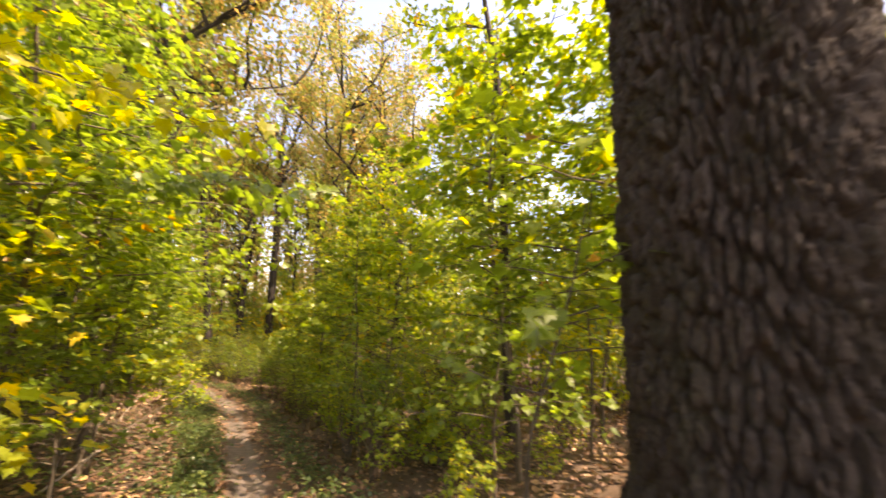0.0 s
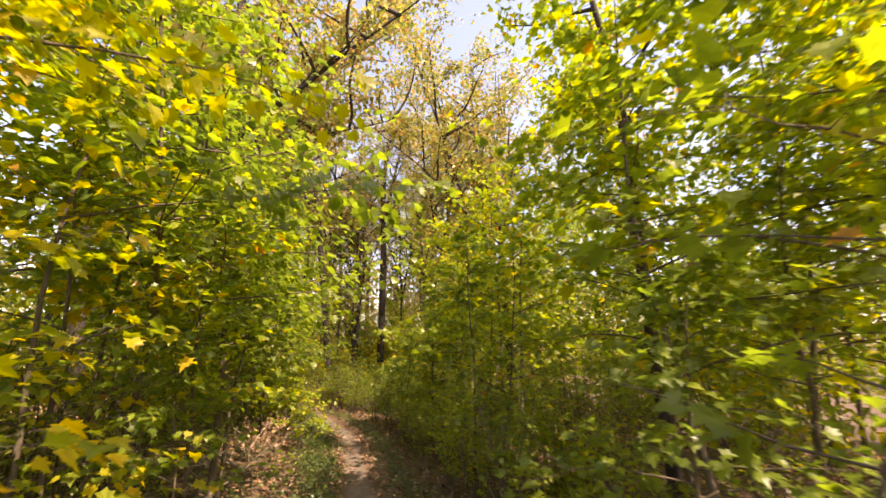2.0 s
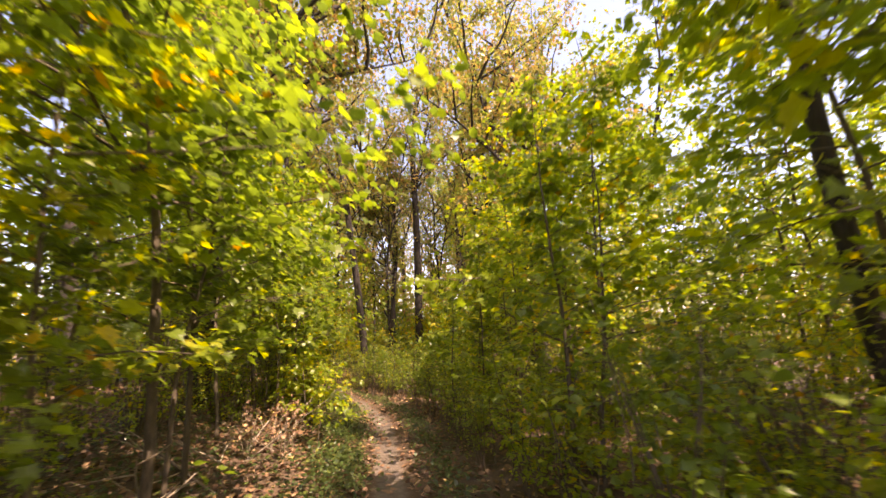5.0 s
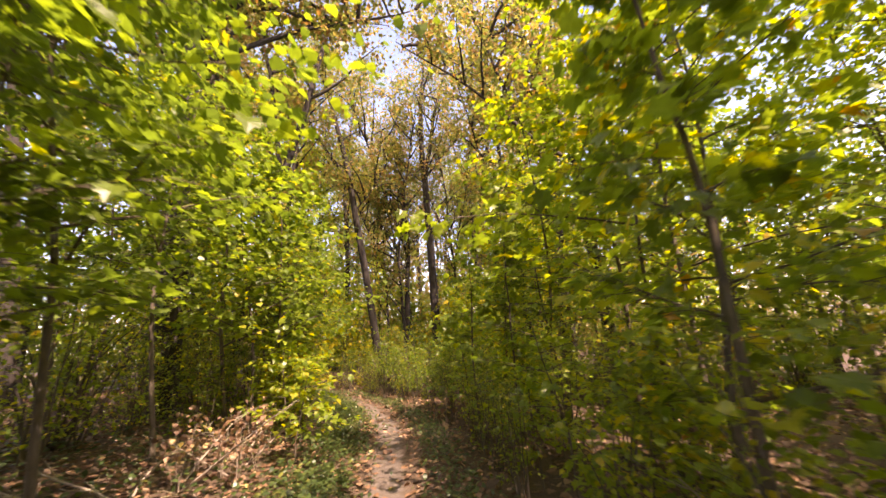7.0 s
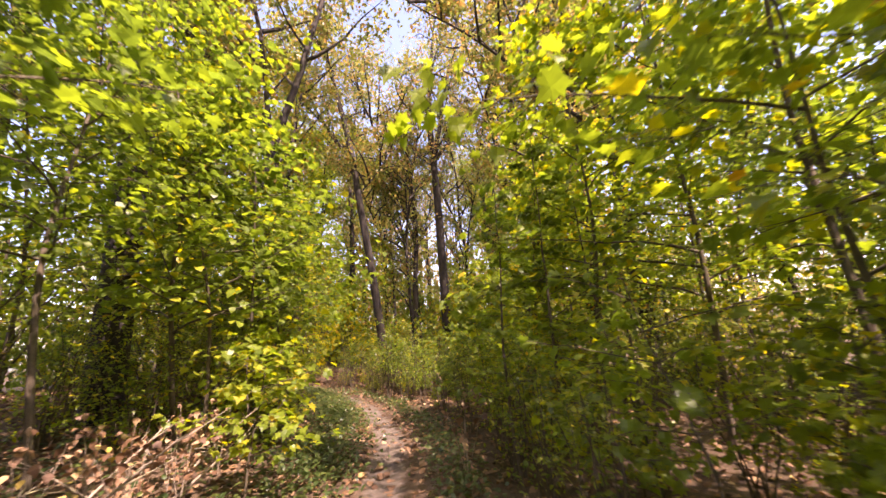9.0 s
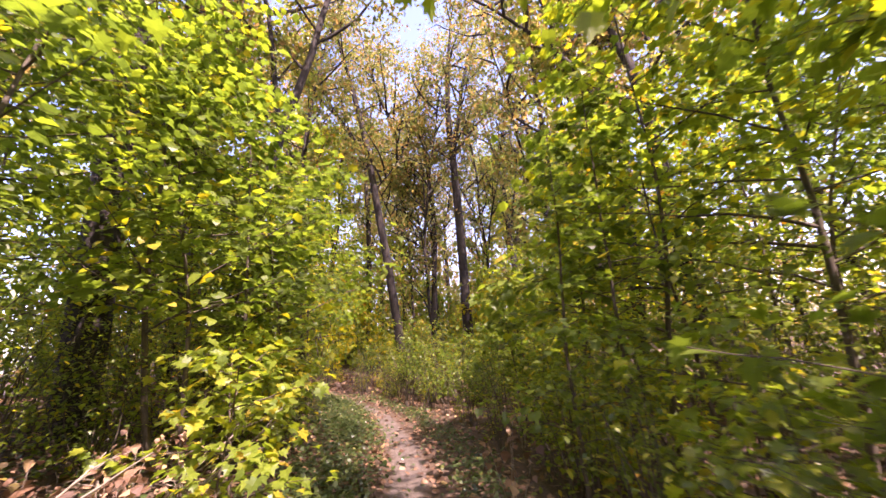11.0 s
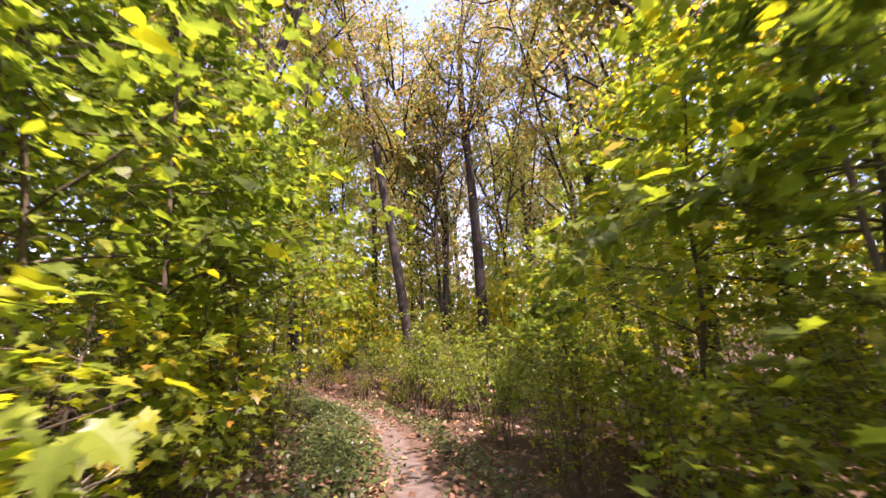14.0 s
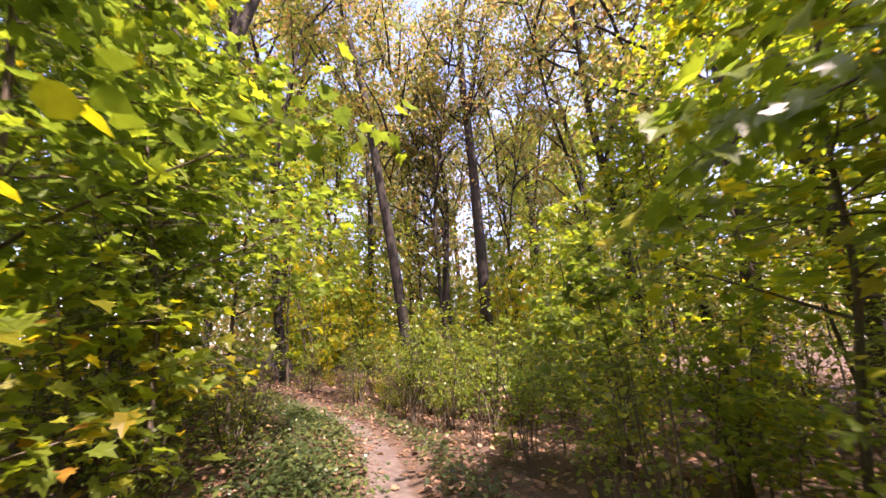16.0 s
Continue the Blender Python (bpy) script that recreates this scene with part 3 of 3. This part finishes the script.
SAPLINGS = [
    (5, 18.5, -8.6, 0, 1.2), (5, 22.5, -9.5, 90, 1.3),
    (0, 4.65, -3.6, 0, 1.3), (0, 6.9, -5.4, 100, 1.0), (0, 3.6, -5.4, 190, 1.4), (1, 5.0, -5.4, 70, 1.1), (3, 3.8, -2.6, 30, 0.9), (7, 7.7, -1.98, 140, 1.0), (1, 9.1, -3.0, 200, 1.1), (7, 12.35, -1.5, 20, 0.7),
    (7, 13.5, -2.4, 80, 1.0), (1, 15.6, -2.5, 150, 1.0), (3, 17.5, -1.9, 250, 0.9), (3, 18.7, -1.5, 300, 0.8), (0, 11.0, -4.2, 310, 1.0), 
    (5, 13.4, -4.6, 60, 0.95), (5, 19.0, -4.6, 100, 0.8), (0, 6.3, -7.2, 190, 1.1), (1, 21.5, -3.0, 30, 0.9), (5, 6.2, -9.5, 130, 1.1), 
    (6, 15.4, -7.0, 80, 1.0), (0, 14.6, -3.4, 200, 0.9), (6, 20.5, -7.5, 140, 0.9), (5, 17.0, -5.2, 340, 0.8), (0, 3.0, -6.6, 20, 1.1),  (6, 8.4, -11.5, 310, 1.1),
    (5, 13.0, -11.0, 10, 1.1), 
    (2, 5.6, 2.7, 0, 0.95), (8, 7.4, 3.4, 90, 1.25), (2, 3.2, 2.6, 180, 0.9), (8, 9.4, 2.4, 40, 1.1), (8, 8.0, 1.9, 160, 0.8), (6, 11.9, 3.1, 220, 0.8),
    (5, 14.2, 3.2, 20, 0.85), (8, 15.0, 2.5, 75, 1.0), (9, 12.3, 1.35, 0, 0.85), (9, 13.5, 1.85, 150, 1.1), (9, 14.6, 1.9, 230, 1.1), (9, 15.3, 2.2, 310, 1.2), (9, 8.9, -2.0, 10, 0.9), (9, 9.8, -2.7, 60, 1.0), (9, 10.7, -1.9, 110, 0.8), (9, 11.6, -2.6, 160, 1.1), (9, 12.9, -2.3, 210, 0.9), (9, 13.9, -1.9, 260, 0.8), (9, 14.7, -2.7, 310, 1.1), (9, 16.2, -2.0, 20, 0.9), (9, 17.0, -2.8, 70, 1.1), (9, 6.6, -2.7, 120, 0.9), (9, 7.4, -3.4, 170, 1.1), (9, 5.4, -3.0, 220, 0.9), (9, 18.2, -2.2, 270, 0.9), (9, 15.2, -3.6, 320, 1.2), (9, 10.2, -3.8, 30, 1.2), (3, 17.0, 3.6, 55, 1.2),
    (6, 10.2, 4.6, 130, 1.0), (8, 19.5, 4.6, 10, 0.9), (4, 16.6, 2.5, 210, 0.9), (5, 5.6, 4.8, 250, 1.0), (3, 5.6, 1.6, 260, 0.8), (5, 18.6, 6.4, 350, 0.65),
    (6, 7.9, 2.0, 300, 1.12), (6, 6.0, 2.4, 20, 0.85), (6, 13.6, 5.4, 45, 0.75), (5, 3.0, 5.5, 77, 1.1), (6, 17.2, 7.0, 160, 0.8), (6, 22.5, 8.0, 200, 1.0), (1, 6.6, 1.9, 111, 0.85), (5, 9.0, 6.6, 15, 1.1), (8, 13.8, 2.6, 333, 0.95), (8, 16.3, 2.5, 5, 0.85), (5, 17.6, 3.4, 50, 0.55), (8, 18.3, 3.0, 125, 0.95),
    (4, 25.5, 0.6, 40, 1.2), (4, 26.5, -1.8, 100, 1.3), (4, 27.5, 2.2, 190, 1.3), (2, 28.5, 0.6, 5, 0.6), (4, 24.6, -0.6, 25, 1.0), (5, 24.0, -5.5, 70, 0.8), (5, 26.0, 5.5, 70, 0.9),
    (6, 16.9, 3.5, 200, 0.55), (5, 27.0, -7.5, 40, 1.1), (5, 29.0, -8.8, 140, 1.1), (6, 26.0, -10.0, 240, 1.1), (5, 23.4, -6.6, 330, 1.0), (5, 12.5, -10.8, 70, 1.2), (6, 16.5, -11.2, 170, 1.1), (5, 19.8, -10.6, 270, 1.2), (6, 8.8, -12.2, 350, 1.2), (5, 32.0, -8.0, 20, 0.8), (5, 33.0, 6.0, 120, 0.8), (5, 38.0, -3.0, 220, 0.8), (5, 37.0, 3.0, 320, 0.7), (6, 41.0, -9.0, 60, 0.8), (6, 42.0, 7.0, 70, 0.8), (5, 44.0, 0.0, 80, 0.8),
]
used = set()
for kind, s, n, turn, scale in SAPLINGS:
    stand(young[kind], s, n, turn, scale, first=kind not in used)
    used.add(kind)
low = random.Random(23)
for k in range(24):  # seedlings that fill the foot of the thicket
    s = 2.6 + 0.72 * k
    stand(young[9], s, float(np.interp(s, TRAIL_S, TRAIL_N)) - low.uniform(1.5, 4.8), low.uniform(0, 360), low.uniform(0.35, 0.7))
deep = random.Random(9)
for k in range(66):  # the understory deeper in the wood
    grow = 1.0
    if k < 24:
        s, n, grow = deep.uniform(-2, 30), -deep.uniform(12, 21), 1.1
    elif k < 40:
        s, n, grow = deep.uniform(0, 30), deep.uniform(8, 15), 1.25
    else:
        s, n = deep.uniform(32, 48), deep.uniform(-12, 12)
    stand(deep_trees[k % 2], s, n, deep.uniform(0, 360), grow * deep.uniform(0.8, 1.15) if k < 40 else deep.uniform(0.6, 0.95), first=k < 2)

# ---- shrubs: the thicket on both sides of the trail ----
SHRUB_LABEL = "dense leafy green shrub in the forest thicket"
bushes = [
    shrub("shrub", 2.2, 1.8, 1050, 0.08, OVAL, leaf_shrub, 31, SHRUB_LABEL),
    shrub("shrub", 1.6, 1.5, 800, 0.08, LOBED, leaf_green, 32, SHRUB_LABEL),
    shrub("shrub", 2.8, 2.0, 1200, 0.075, OVAL, leaf_lime, 33, "tall shrub with small yellow-green leaves"),
    shrub("shrub", 1.1, 1.0, 500, 0.08, LOBED, leaf_yellow, 34, "low shrub with golden yellow leaves"),
    shrub("shrub", 2.4, 1.9, 1050, 0.078, OVAL, leaf_shrub, 35, SHRUB_LABEL),
    shrub("shrub", 2.4, 2.2, 480, 0.16, SIMPLE, leaf_shrub, 36, "leafy green bush deep in the wood", twigs=False),
    shrub("shrub", 2.6, 2.2, 480, 0.16, SIMPLE, leaf_yellow, 37, "yellowing bush deep in the wood", twigs=False),
    shrub("shrub", 2.5, 1.5, 520, 0.09, OVALISH, leaf_lime, 38, "thicket clump of thin bare stems, leafy at the top", bare=3),
    shrub("shrub", 2.2, 1.5, 480, 0.085, OVAL, leaf_shrub, 39, "thicket clump of thin bare stems, leafy at the top", bare=2),
    shrub("shrub", 2.9, 1.6, 560, 0.095, OVALISH, leaf_green, 40, "thicket clump of thin bare stems, leafy at the top", bare=4),
]
used = set()
pick = random.Random(5)


def thicket(s, n, kinds, low=0.8, high=1.2):
    kind = pick.choice(kinds)
    stand(bushes[kind], s, n, pick.uniform(0, 360), pick.uniform(low, high), first=kind not in used)
    used.add(kind)


s = 6.0
while s < 30:
    edge = float(np.interp(s, TRAIL_S, TRAIL_N))
    if s < 25:
        thicket(s + pick.uniform(-0.3, 0.3), edge - 1.35 - pick.uniform(0, 0.4), (7, 8, 9), 0.5, 0.85)
    thicket(s + pick.uniform(-0.3, 0.3), min(edge, 2.0) - 2.9 - pick.uniform(0, 0.9), (7, 8, 9, 2), 0.8, 1.15)
    if int(s) % 2 == 0 or s > 17:
        thicket(s + pick.uniform(-0.3, 0.3), min(edge, 2.0) - 4.9 - pick.uniform(0, 1.6), (0, 2, 4), 0.8, 1.2)
    s += 1.35
s = 4.0
while s < 28:
    edge = float(np.interp(s, TRAIL_S, TRAIL_N))
    if s < 7.5 or 12.5 < s < 21:
        thicket(s + pick.uniform(-0.3, 0.3), edge + 2.9 + pick.uniform(0, 0.6), (1, 2, 0, 4), 0.7, 1.05)
    thicket(s + pick.uniform(-0.3, 0.3), edge + 4.2 + pick.uniform(0, 0.8), (0, 2, 4), 0.9, 1.25)
    s += 1.05
for s, n in ((23.6, 0.4), (24.4, 1.7), (24.8, -0.3), (25.2, 3.0), (25.8, 1.2), (26.2, -0.9), (26.8, 2.6), (27.2, 0.4), (27.0, 4.4), (25.6, 4.6)):
    thicket(s, n, (0, 1, 3, 3, 4), 0.6, 0.95)
for s, n in ((20.6, -0.7), (21.3, 0.1), (22.1, 0.9), (21.8, -1.3), (22.8, -0.2), (23.3, 1.7), (23.5, -2.0), (22.3, -2.7), (24.5, 2.7), (24.2, -3.4), (25.4, 0.2), (23.9, 0.7)):
    thicket(s, n, (0, 4, 9, 1), 0.85, 1.25)  # the bank of bushes that the trail bends round
for s, n in ((14.6, 2.1), (16.2, 2.4), (17.9, 2.7), (19.4, 3.3), (20.9, 4.2)):
    thicket(s, n, (0, 1, 4), 0.55, 0.8)
for s, n in ((18.4, -6.2), (19.4, -7.1), (20.5, -5.9), (17.4, -7.0), (21.6, -7.4), (18.8, -8.2)):
    thicket(s, n, (0, 4), 0.8, 1.1)
for s, n in ((2.0, -8.5), (0.5, -9.5), (3.2, -10.5), (1.2, -12.0), (4.4, -8.2), (-0.5, -11.0)):
    thicket(s, n, (0, 2, 4), 0.9, 1.2)
for k in range(44):
    thicket(pick.uniform(29, 46), pick.uniform(-11, 11), (5, 6), 0.9, 1.6)
for k in range(34):
    thicket(pick.uniform(1, 22), -pick.uniform(7.5, 18), (5, 5, 6), 0.7, 1.2)
for k in range(30):
    thicket(pick.uniform(2, 26), pick.uniform(7.5, 15), (5, 5, 6), 0.9, 1.5)


# ---- leaf litter, herbs and twigs on the floor ----
def scatter(count, s0, s1, n0, n1, keep):
    s, n = rng.uniform(s0, s1, count), rng.uniform(n0, n1, count)
    x, y = plan(s, n)
    d = off_trail(x, y)
    ok = rng.uniform(0, 1, count) < keep(s, n, d)
    x, y, d = x[ok], y[ok], d[ok]
    return x, y, height(x, y) - 0.05 * np.exp(-(d / 0.26) ** 2)


x, y, z = scatter(50000, 0, 26, -9, 8, lambda s, n, d: np.where(np.abs(d) < 0.3, 0.10, np.where(d > 0, 0.9, 0.55)))
v, f = leaves(OVALISH, np.stack([x, y, z + 0.012 + rng.uniform(0, 0.02, len(x))], 1), rng.uniform(0.05, 0.12, len(x)), 0.0)
wx, wy, wz = scatter(46000, -8, 30, -16, 13, lambda s, n, d: np.where((s > 0) & (s < 26) & (n > -9) & (n < 8), 0.0, 0.8))
wv, wf = leaves(SIMPLE, np.stack([wx, wy, wz + 0.03], 1), rng.uniform(0.09, 0.17, len(wx)), 0.0)
tagged(new("outer_leaf_litter", mesh_of("outer_leaf_litter", wv, wf, leaf_dry)), "dry fallen leaves deeper in the wood", "leaf litter", kind="stuff")
tagged(new("fallen_leaves", mesh_of("fallen_leaves", v, f, leaf_dry)), "dry brown and tan fallen leaves over the forest floor", "leaf litter", kind="stuff")

x, y, z = scatter(140000, 4, 23, -2.5, 5, lambda s, n, d: 0.35 * np.exp(-((d + 0.85) / 0.3) ** 2) + np.exp(-((d - 0.75 - 0.03 * np.clip(s - 8, 0, 12)) / (0.3 + 0.025 * np.clip(s - 8, 0, 12))) ** 2) * np.clip(0.7 + 0.4 * np.sin(1.9 * s), 0.2, 1) + 0.10 * (d > 0.4))
v, f = leaves(OVAL, np.stack([x, y, z + rng.uniform(0.02, 0.2, len(x))], 1), rng.uniform(0.04, 0.10, len(x)), -0.3)
tagged(new("ground_herbs", mesh_of("ground_herbs", v, f, leaf_herb)), "low green herbs and grass beside the trail", "herbs", kind="stuff")

# ---- a low maple twig before the oak, leaf by leaf ----
def leafy_twig(count, seed):
    rnd = np.random.default_rng(seed)
    top = tagged(new("maple_sapling"), "spindly maple sapling with a few broad green leaves", "tree")
    wood = Wood()
    stem = wander((0, 0, -0.05), (0.02, -0.05, 1), 2.3, 10, 0.06, rnd, 0.02)
    wood.limb(stem, 0.014, 0.004, 7)
    part("stem", wood.mesh("stem", bark_stem), top)
    blade = mesh_of("leaf", MAPLE[0], MAPLE[1], leaf_green)
    for i in range(9):
        yaw = i * 2.4 + 0.4
        br = wander(stem[5 + i // 2], (np.cos(yaw), np.sin(yaw), 0.25), rnd.uniform(0.5, 0.95), 6, 0.1, rnd, -0.03)
        arm = Wood()
        arm.limb(br, 0.006, 0.002, 5)
        branch = part("branch", arm.mesh("branch", bark_stem), top)
        for k in range(count // 9):
            leaf = part("leaf", blade, branch)
            leaf.matrix_basis = pose(*(br[rnd.integers(2, 7)] + rnd.normal(0, 0.04, 3)), -20 + rnd.normal(0, 20), rnd.normal(0, 22), math.degrees(yaw) - 90 + rnd.normal(0, 40)) @ Matrix.Scale(rnd.uniform(0.08, 0.14), 4)
    return top


twig_sapling = stand(leafy_twig(90, 61), 2.4, -1.88, 25, 1.2, first=True)
copy_thing(twig_sapling, pose(*plan(9.9, -2.0), float(height(*plan(9.9, -2.0))), 0, 0, 200) @ Matrix.Scale(0.7, 4))


# ---- maples that hold a leafy bough over the trail ----
def bough_maple(high, reach, count, size, mat, seed, label, rise=0.3):
    """A slender stem with one long bough towards local x, its leaves hanging one by one from side twigs."""
    rnd = np.random.default_rng(seed)
    top = tagged(new("maple_tree"), label, "tree")
    wood = Wood()
    stem = wander((0, 0, -0.05), (rnd.normal(0, 0.03), rnd.normal(0, 0.03), 1), high * 1.5, 12, 0.04, rnd, 0.02)
    wood.limb(stem, 0.03, 0.008, 8)
    part("stem", wood.mesh("stem", bark_stem), top)
    blade = mesh_of("leaf", MAPLE[0], MAPLE[1], mat)
    foot = stem[8]
    main = wander(foot, (1, rnd.normal(0, 0.1), rise), reach, 10, 0.05, rnd, -0.035)
    arm = Wood()
    arm.limb(main, 0.016, 0.003, 6)
    bough = part("branch", arm.mesh("branch", bark_stem), top)
    tips = []
    for j in range(3, 11):
        for sgn in (-1, 1):
            yaw = sgn * rnd.uniform(0.5, 1.2)
            tw = wander(main[j], (math.cos(yaw), math.sin(yaw), rnd.uniform(-0.15, 0.15)), reach * rnd.uniform(0.12, 0.3), 4, 0.1, rnd, -0.05)
            shoot = Wood()
            shoot.limb(tw, 0.004, 0.0015, 4)
            part("twig", shoot.mesh("twig", bark_stem), bough)
            tips += [(q, yaw) for q in tw[1:]]
    for k in range(count):
        q, yaw = tips[rnd.integers(0, len(tips))]
        leaf = part("leaf", blade, bough)
        leaf.matrix_basis = pose(*(q + rnd.normal(0, 0.05, 3)), -38 + rnd.normal(0, 22), rnd.normal(0, 22), math.degrees(yaw) - 90 + rnd.normal(0, 40)) @ Matrix.Scale(size * rnd.uniform(0.7, 1.2), 4)
    crown = np.concatenate([wander(stem[j], (math.cos(j * 2.4), math.sin(j * 2.4), 0.5), 0.9, 5, 0.1, rnd)[2:] for j in range(6, 12)])
    v, f = leaves(MAPLE, crown[rnd.integers(0, len(crown), 150)] + rnd.normal(0, 0.14, (150, 3)), size * rnd.uniform(0.6, 1.1, 150), 0.4, rnd)
    part("foliage", mesh_of("foliage", v, f, mat), top)
    return top


stand(bough_maple(3.1, 3.4, 130, 0.155, leaf_green, 91, "slim maple with a long green bough drooping across the trail", 0.2), 5.1, 2.6, AHEAD - 3, first=True)
stand(bough_maple(2.9, 2.5, 90, 0.13, leaf_lime, 92, "slim maple with a sunlit lime-green bough over the trail", 0.25), 9.8, -2.95, AHEAD + 180, first=True)
stand(bough_maple(2.5, 2.1, 110, 0.14, leaf_green, 93, "slim maple with a broad dark green bough beside the trail", 0.15), 13.5, -3.3, AHEAD + 165, first=True)
stand(bough_maple(3.2, 2.2, 90, 0.13, leaf_yellow, 94, "slim maple with a golden yellow bough above the trail", 0.2), 3.4, 2.6, AHEAD, first=True)


# ---- dead sticks and dry stalks ----
def dead_branch(length, seed, label):
    rnd = np.random.default_rng(seed)
    top = tagged(new("dead_branch"), label, "branch")
    wood = Wood()
    main = wander((0, 0, 0.0), (1, 0, 0.42), length, 8, 0.07, rnd)
    wood.limb(main, 0.018, 0.006, 6)
    rod = part("stem", wood.mesh("stem", bark_dead), top)
    for j in (3, 4, 6, 7):
        tw = Wood()
        tw.limb(wander(main[j], (0.7, rnd.choice((-0.8, 0.8)), rnd.uniform(0, 0.8)), length * 0.3, 4, 0.1, rnd), 0.008, 0.003, 5)
        part("twig", tw.mesh("twig", bark_dead), rod)
    return top


STICK = "bleached dead branch leaning in the leaf litter"
sticks = [dead_branch(1.5, 71, STICK), dead_branch(1.1, 72, STICK), dead_branch(0.8, 73, STICK)]
for k, (s, n, turn, scale) in enumerate(((9.4, 2.0, 200, 1.0), (10.3, 2.1, 240, 1.0), (10.6, 2.5, 120, 1.0), (11.0, 2.2, 20, 0.9), (11.4, 2.4, 100, 1.0), (10.8, 1.9, 300, 0.8), (12.2, 2.0, 60, 0.9), (12.9, 2.3, 80, 1.0),
                                         (13.2, 2.1, 160, 0.9), (8.6, 2.4, 320, 1.0), (7.2, 2.2, 40, 1.0), (13.0, 2.7, 170, 1.0), (7.6, -2.4, 130, 0.8), (10.2, 2.7, 250, 0.9), (5.2, 2.3, 290, 0.9), (11.7, 2.0, 215, 0.7))):
    stick = stand(sticks[k % 3], s, n, turn, scale, (0, -12), first=k < 3)
    tagged(stick, group="dead branches beside the trail")


def dry_stalk(seed):
    rnd = np.random.default_rng(seed)
    top = tagged(new("dry_plant"), "withered tan plant with curled dead leaves on thin stalks", "plant")
    for k in range(5):
        wood = Wood()
        line = wander((rnd.normal(0, 0.02), rnd.normal(0, 0.02), -0.03), (rnd.normal(0, 0.12), rnd.normal(0, 0.12), 1), rnd.uniform(0.7, 1.05), 7, 0.05, rnd)
        wood.limb(line, 0.005, 0.002, 5)
        stalk = part("stalk", wood.mesh("stalk", bark_dead), top)
        v, f = leaves(LOBED, line[rnd.integers(4, 8, 9)] + rnd.normal(0, 0.03, (9, 3)), rnd.uniform(0.05, 0.1, 9), 0.9, rnd)
        part("foliage", mesh_of("foliage", v, f, leaf_dry), stalk)
    return top


dry = stand(dry_stalk(81), 12.7, -0.95, 0, first=True)
for s, n, turn in ((11.2, 1.7, 10), (11.5, 2.0, 60), (11.9, 1.75, 110), (12.3, 2.1, 160), (10.9, 2.2, 210), (11.7, 2.4, 260), (13.0, 2.0, 310), (9.05, -2.6, 70), (15.9, -1.6, 150), (19.6, -0.9, 220)):
    stand(dry, s, n, turn, 0.9)

# ---- single fallen leaves on and beside the trail ----
flat_leaf = mesh_of("fallen_leaf", *leaf_shape([(0, 0), (0.16, 0.02), (0.40, -0.06), (0.33, 0.16), (0.56, 0.34), (0.36, 0.40), (0.40, 0.62), (0.19, 0.60), (0, 1.0)], 0.12), leaf_dry)
drop = random.Random(17)
for k in range(150):
    s = drop.uniform(7, 21)
    x, y = plan(s, float(np.interp(s, TRAIL_S, TRAIL_N)) + drop.gauss(0, 0.6))
    leaf = tagged(new("fallen_leaf", flat_leaf), "dry fallen maple leaf curled on the dirt", "leaf", "fallen leaves along the trail")
    leaf.matrix_world = pose(x, y, float(height(x, y)) - 0.05 * math.exp(-(float(off_trail(x, y)) / 0.26) ** 2) + 0.004, drop.gauss(4, 6), drop.gauss(0, 6), drop.uniform(0, 360)) @ Matrix.Scale(drop.uniform(0.07, 0.13), 4)

# ---- woods all round, too far to count ----
def far_woods():
    wood = Wood()
    spots = []
    rnd = np.random.default_rng(44)
    for i in range(230):
        a, r = rnd.uniform(0, 2 * np.pi), rnd.uniform(48, 95)
        x, y = 8 + r * np.cos(a) - 10, 12 + r * np.sin(a)
        z = float(height(np.array(x), np.array(y))) - 0.4
        tall = rnd.uniform(18, 27)
        line = wander((x, y, z), (rnd.normal(0, 0.05), rnd.normal(0, 0.05), 1), tall, 8, 0.04, rnd)
        wood.limb(line, rnd.uniform(0.15, 0.32), 0.04, 6)
        for k in range(8):
            at = line[rnd.integers(3, 9)]
            br = wander(at, (rnd.normal(0, 1), rnd.normal(0, 1), 0.7), rnd.uniform(1.5, 4), 4, 0.1, rnd)
            wood.limb(br, 0.05, 0.015, 4)
            spots.append(br[1:] + rnd.normal(0, 0.1, (4, 3)))
        low = np.array([x, y, z]) + np.stack([rnd.normal(0, 2.6, 16), rnd.normal(0, 2.6, 16), rnd.uniform(0.3, 5.0, 16)], 1)
        spots.append(low)
    for i in range(650):
        a, r = rnd.uniform(0, 2 * np.pi), rnd.uniform(46, 80)
        x, y = r * np.cos(a) - 8, 14 + r * np.sin(a)
        spots.append(np.array([x, y, float(height(np.array(x), np.array(y)))]) + np.stack([rnd.normal(0, 1.6, 30), rnd.normal(0, 1.6, 30), rnd.uniform(0.1, 13, 30)], 1))
    for i in range(420):
        s, n = rnd.uniform(40, 75), rnd.uniform(-34, 34)
        x, y = plan(s, n)
        spots.append(np.array([x, y, float(height(np.array(x), np.array(y)))]) + np.stack([rnd.normal(0, 1.6, 30), rnd.normal(0, 1.6, 30), rnd.uniform(0.1, 17, 30)], 1))
    spots = np.concatenate(spots)
    n = 140000
    where = spots[rnd.integers(0, len(spots), n)] + rnd.normal(0, 0.75, (n, 3))
    size = rnd.uniform(0.25, 0.5, n) * np.where(where[:, 2] < 10, 1.5, 1.0)
    v, f = leaves(SIMPLE, where, size, 0.3, rnd)
    top = tagged(new("far_woods"), "distant autumn woods of thin trunks and yellowing leaves", "woods", kind="stuff")
    part("trunk", wood.mesh("trunk", bark_tree), top)
    part("foliage", mesh_of("foliage", v, f, leaf_oak), top)


far_woods()
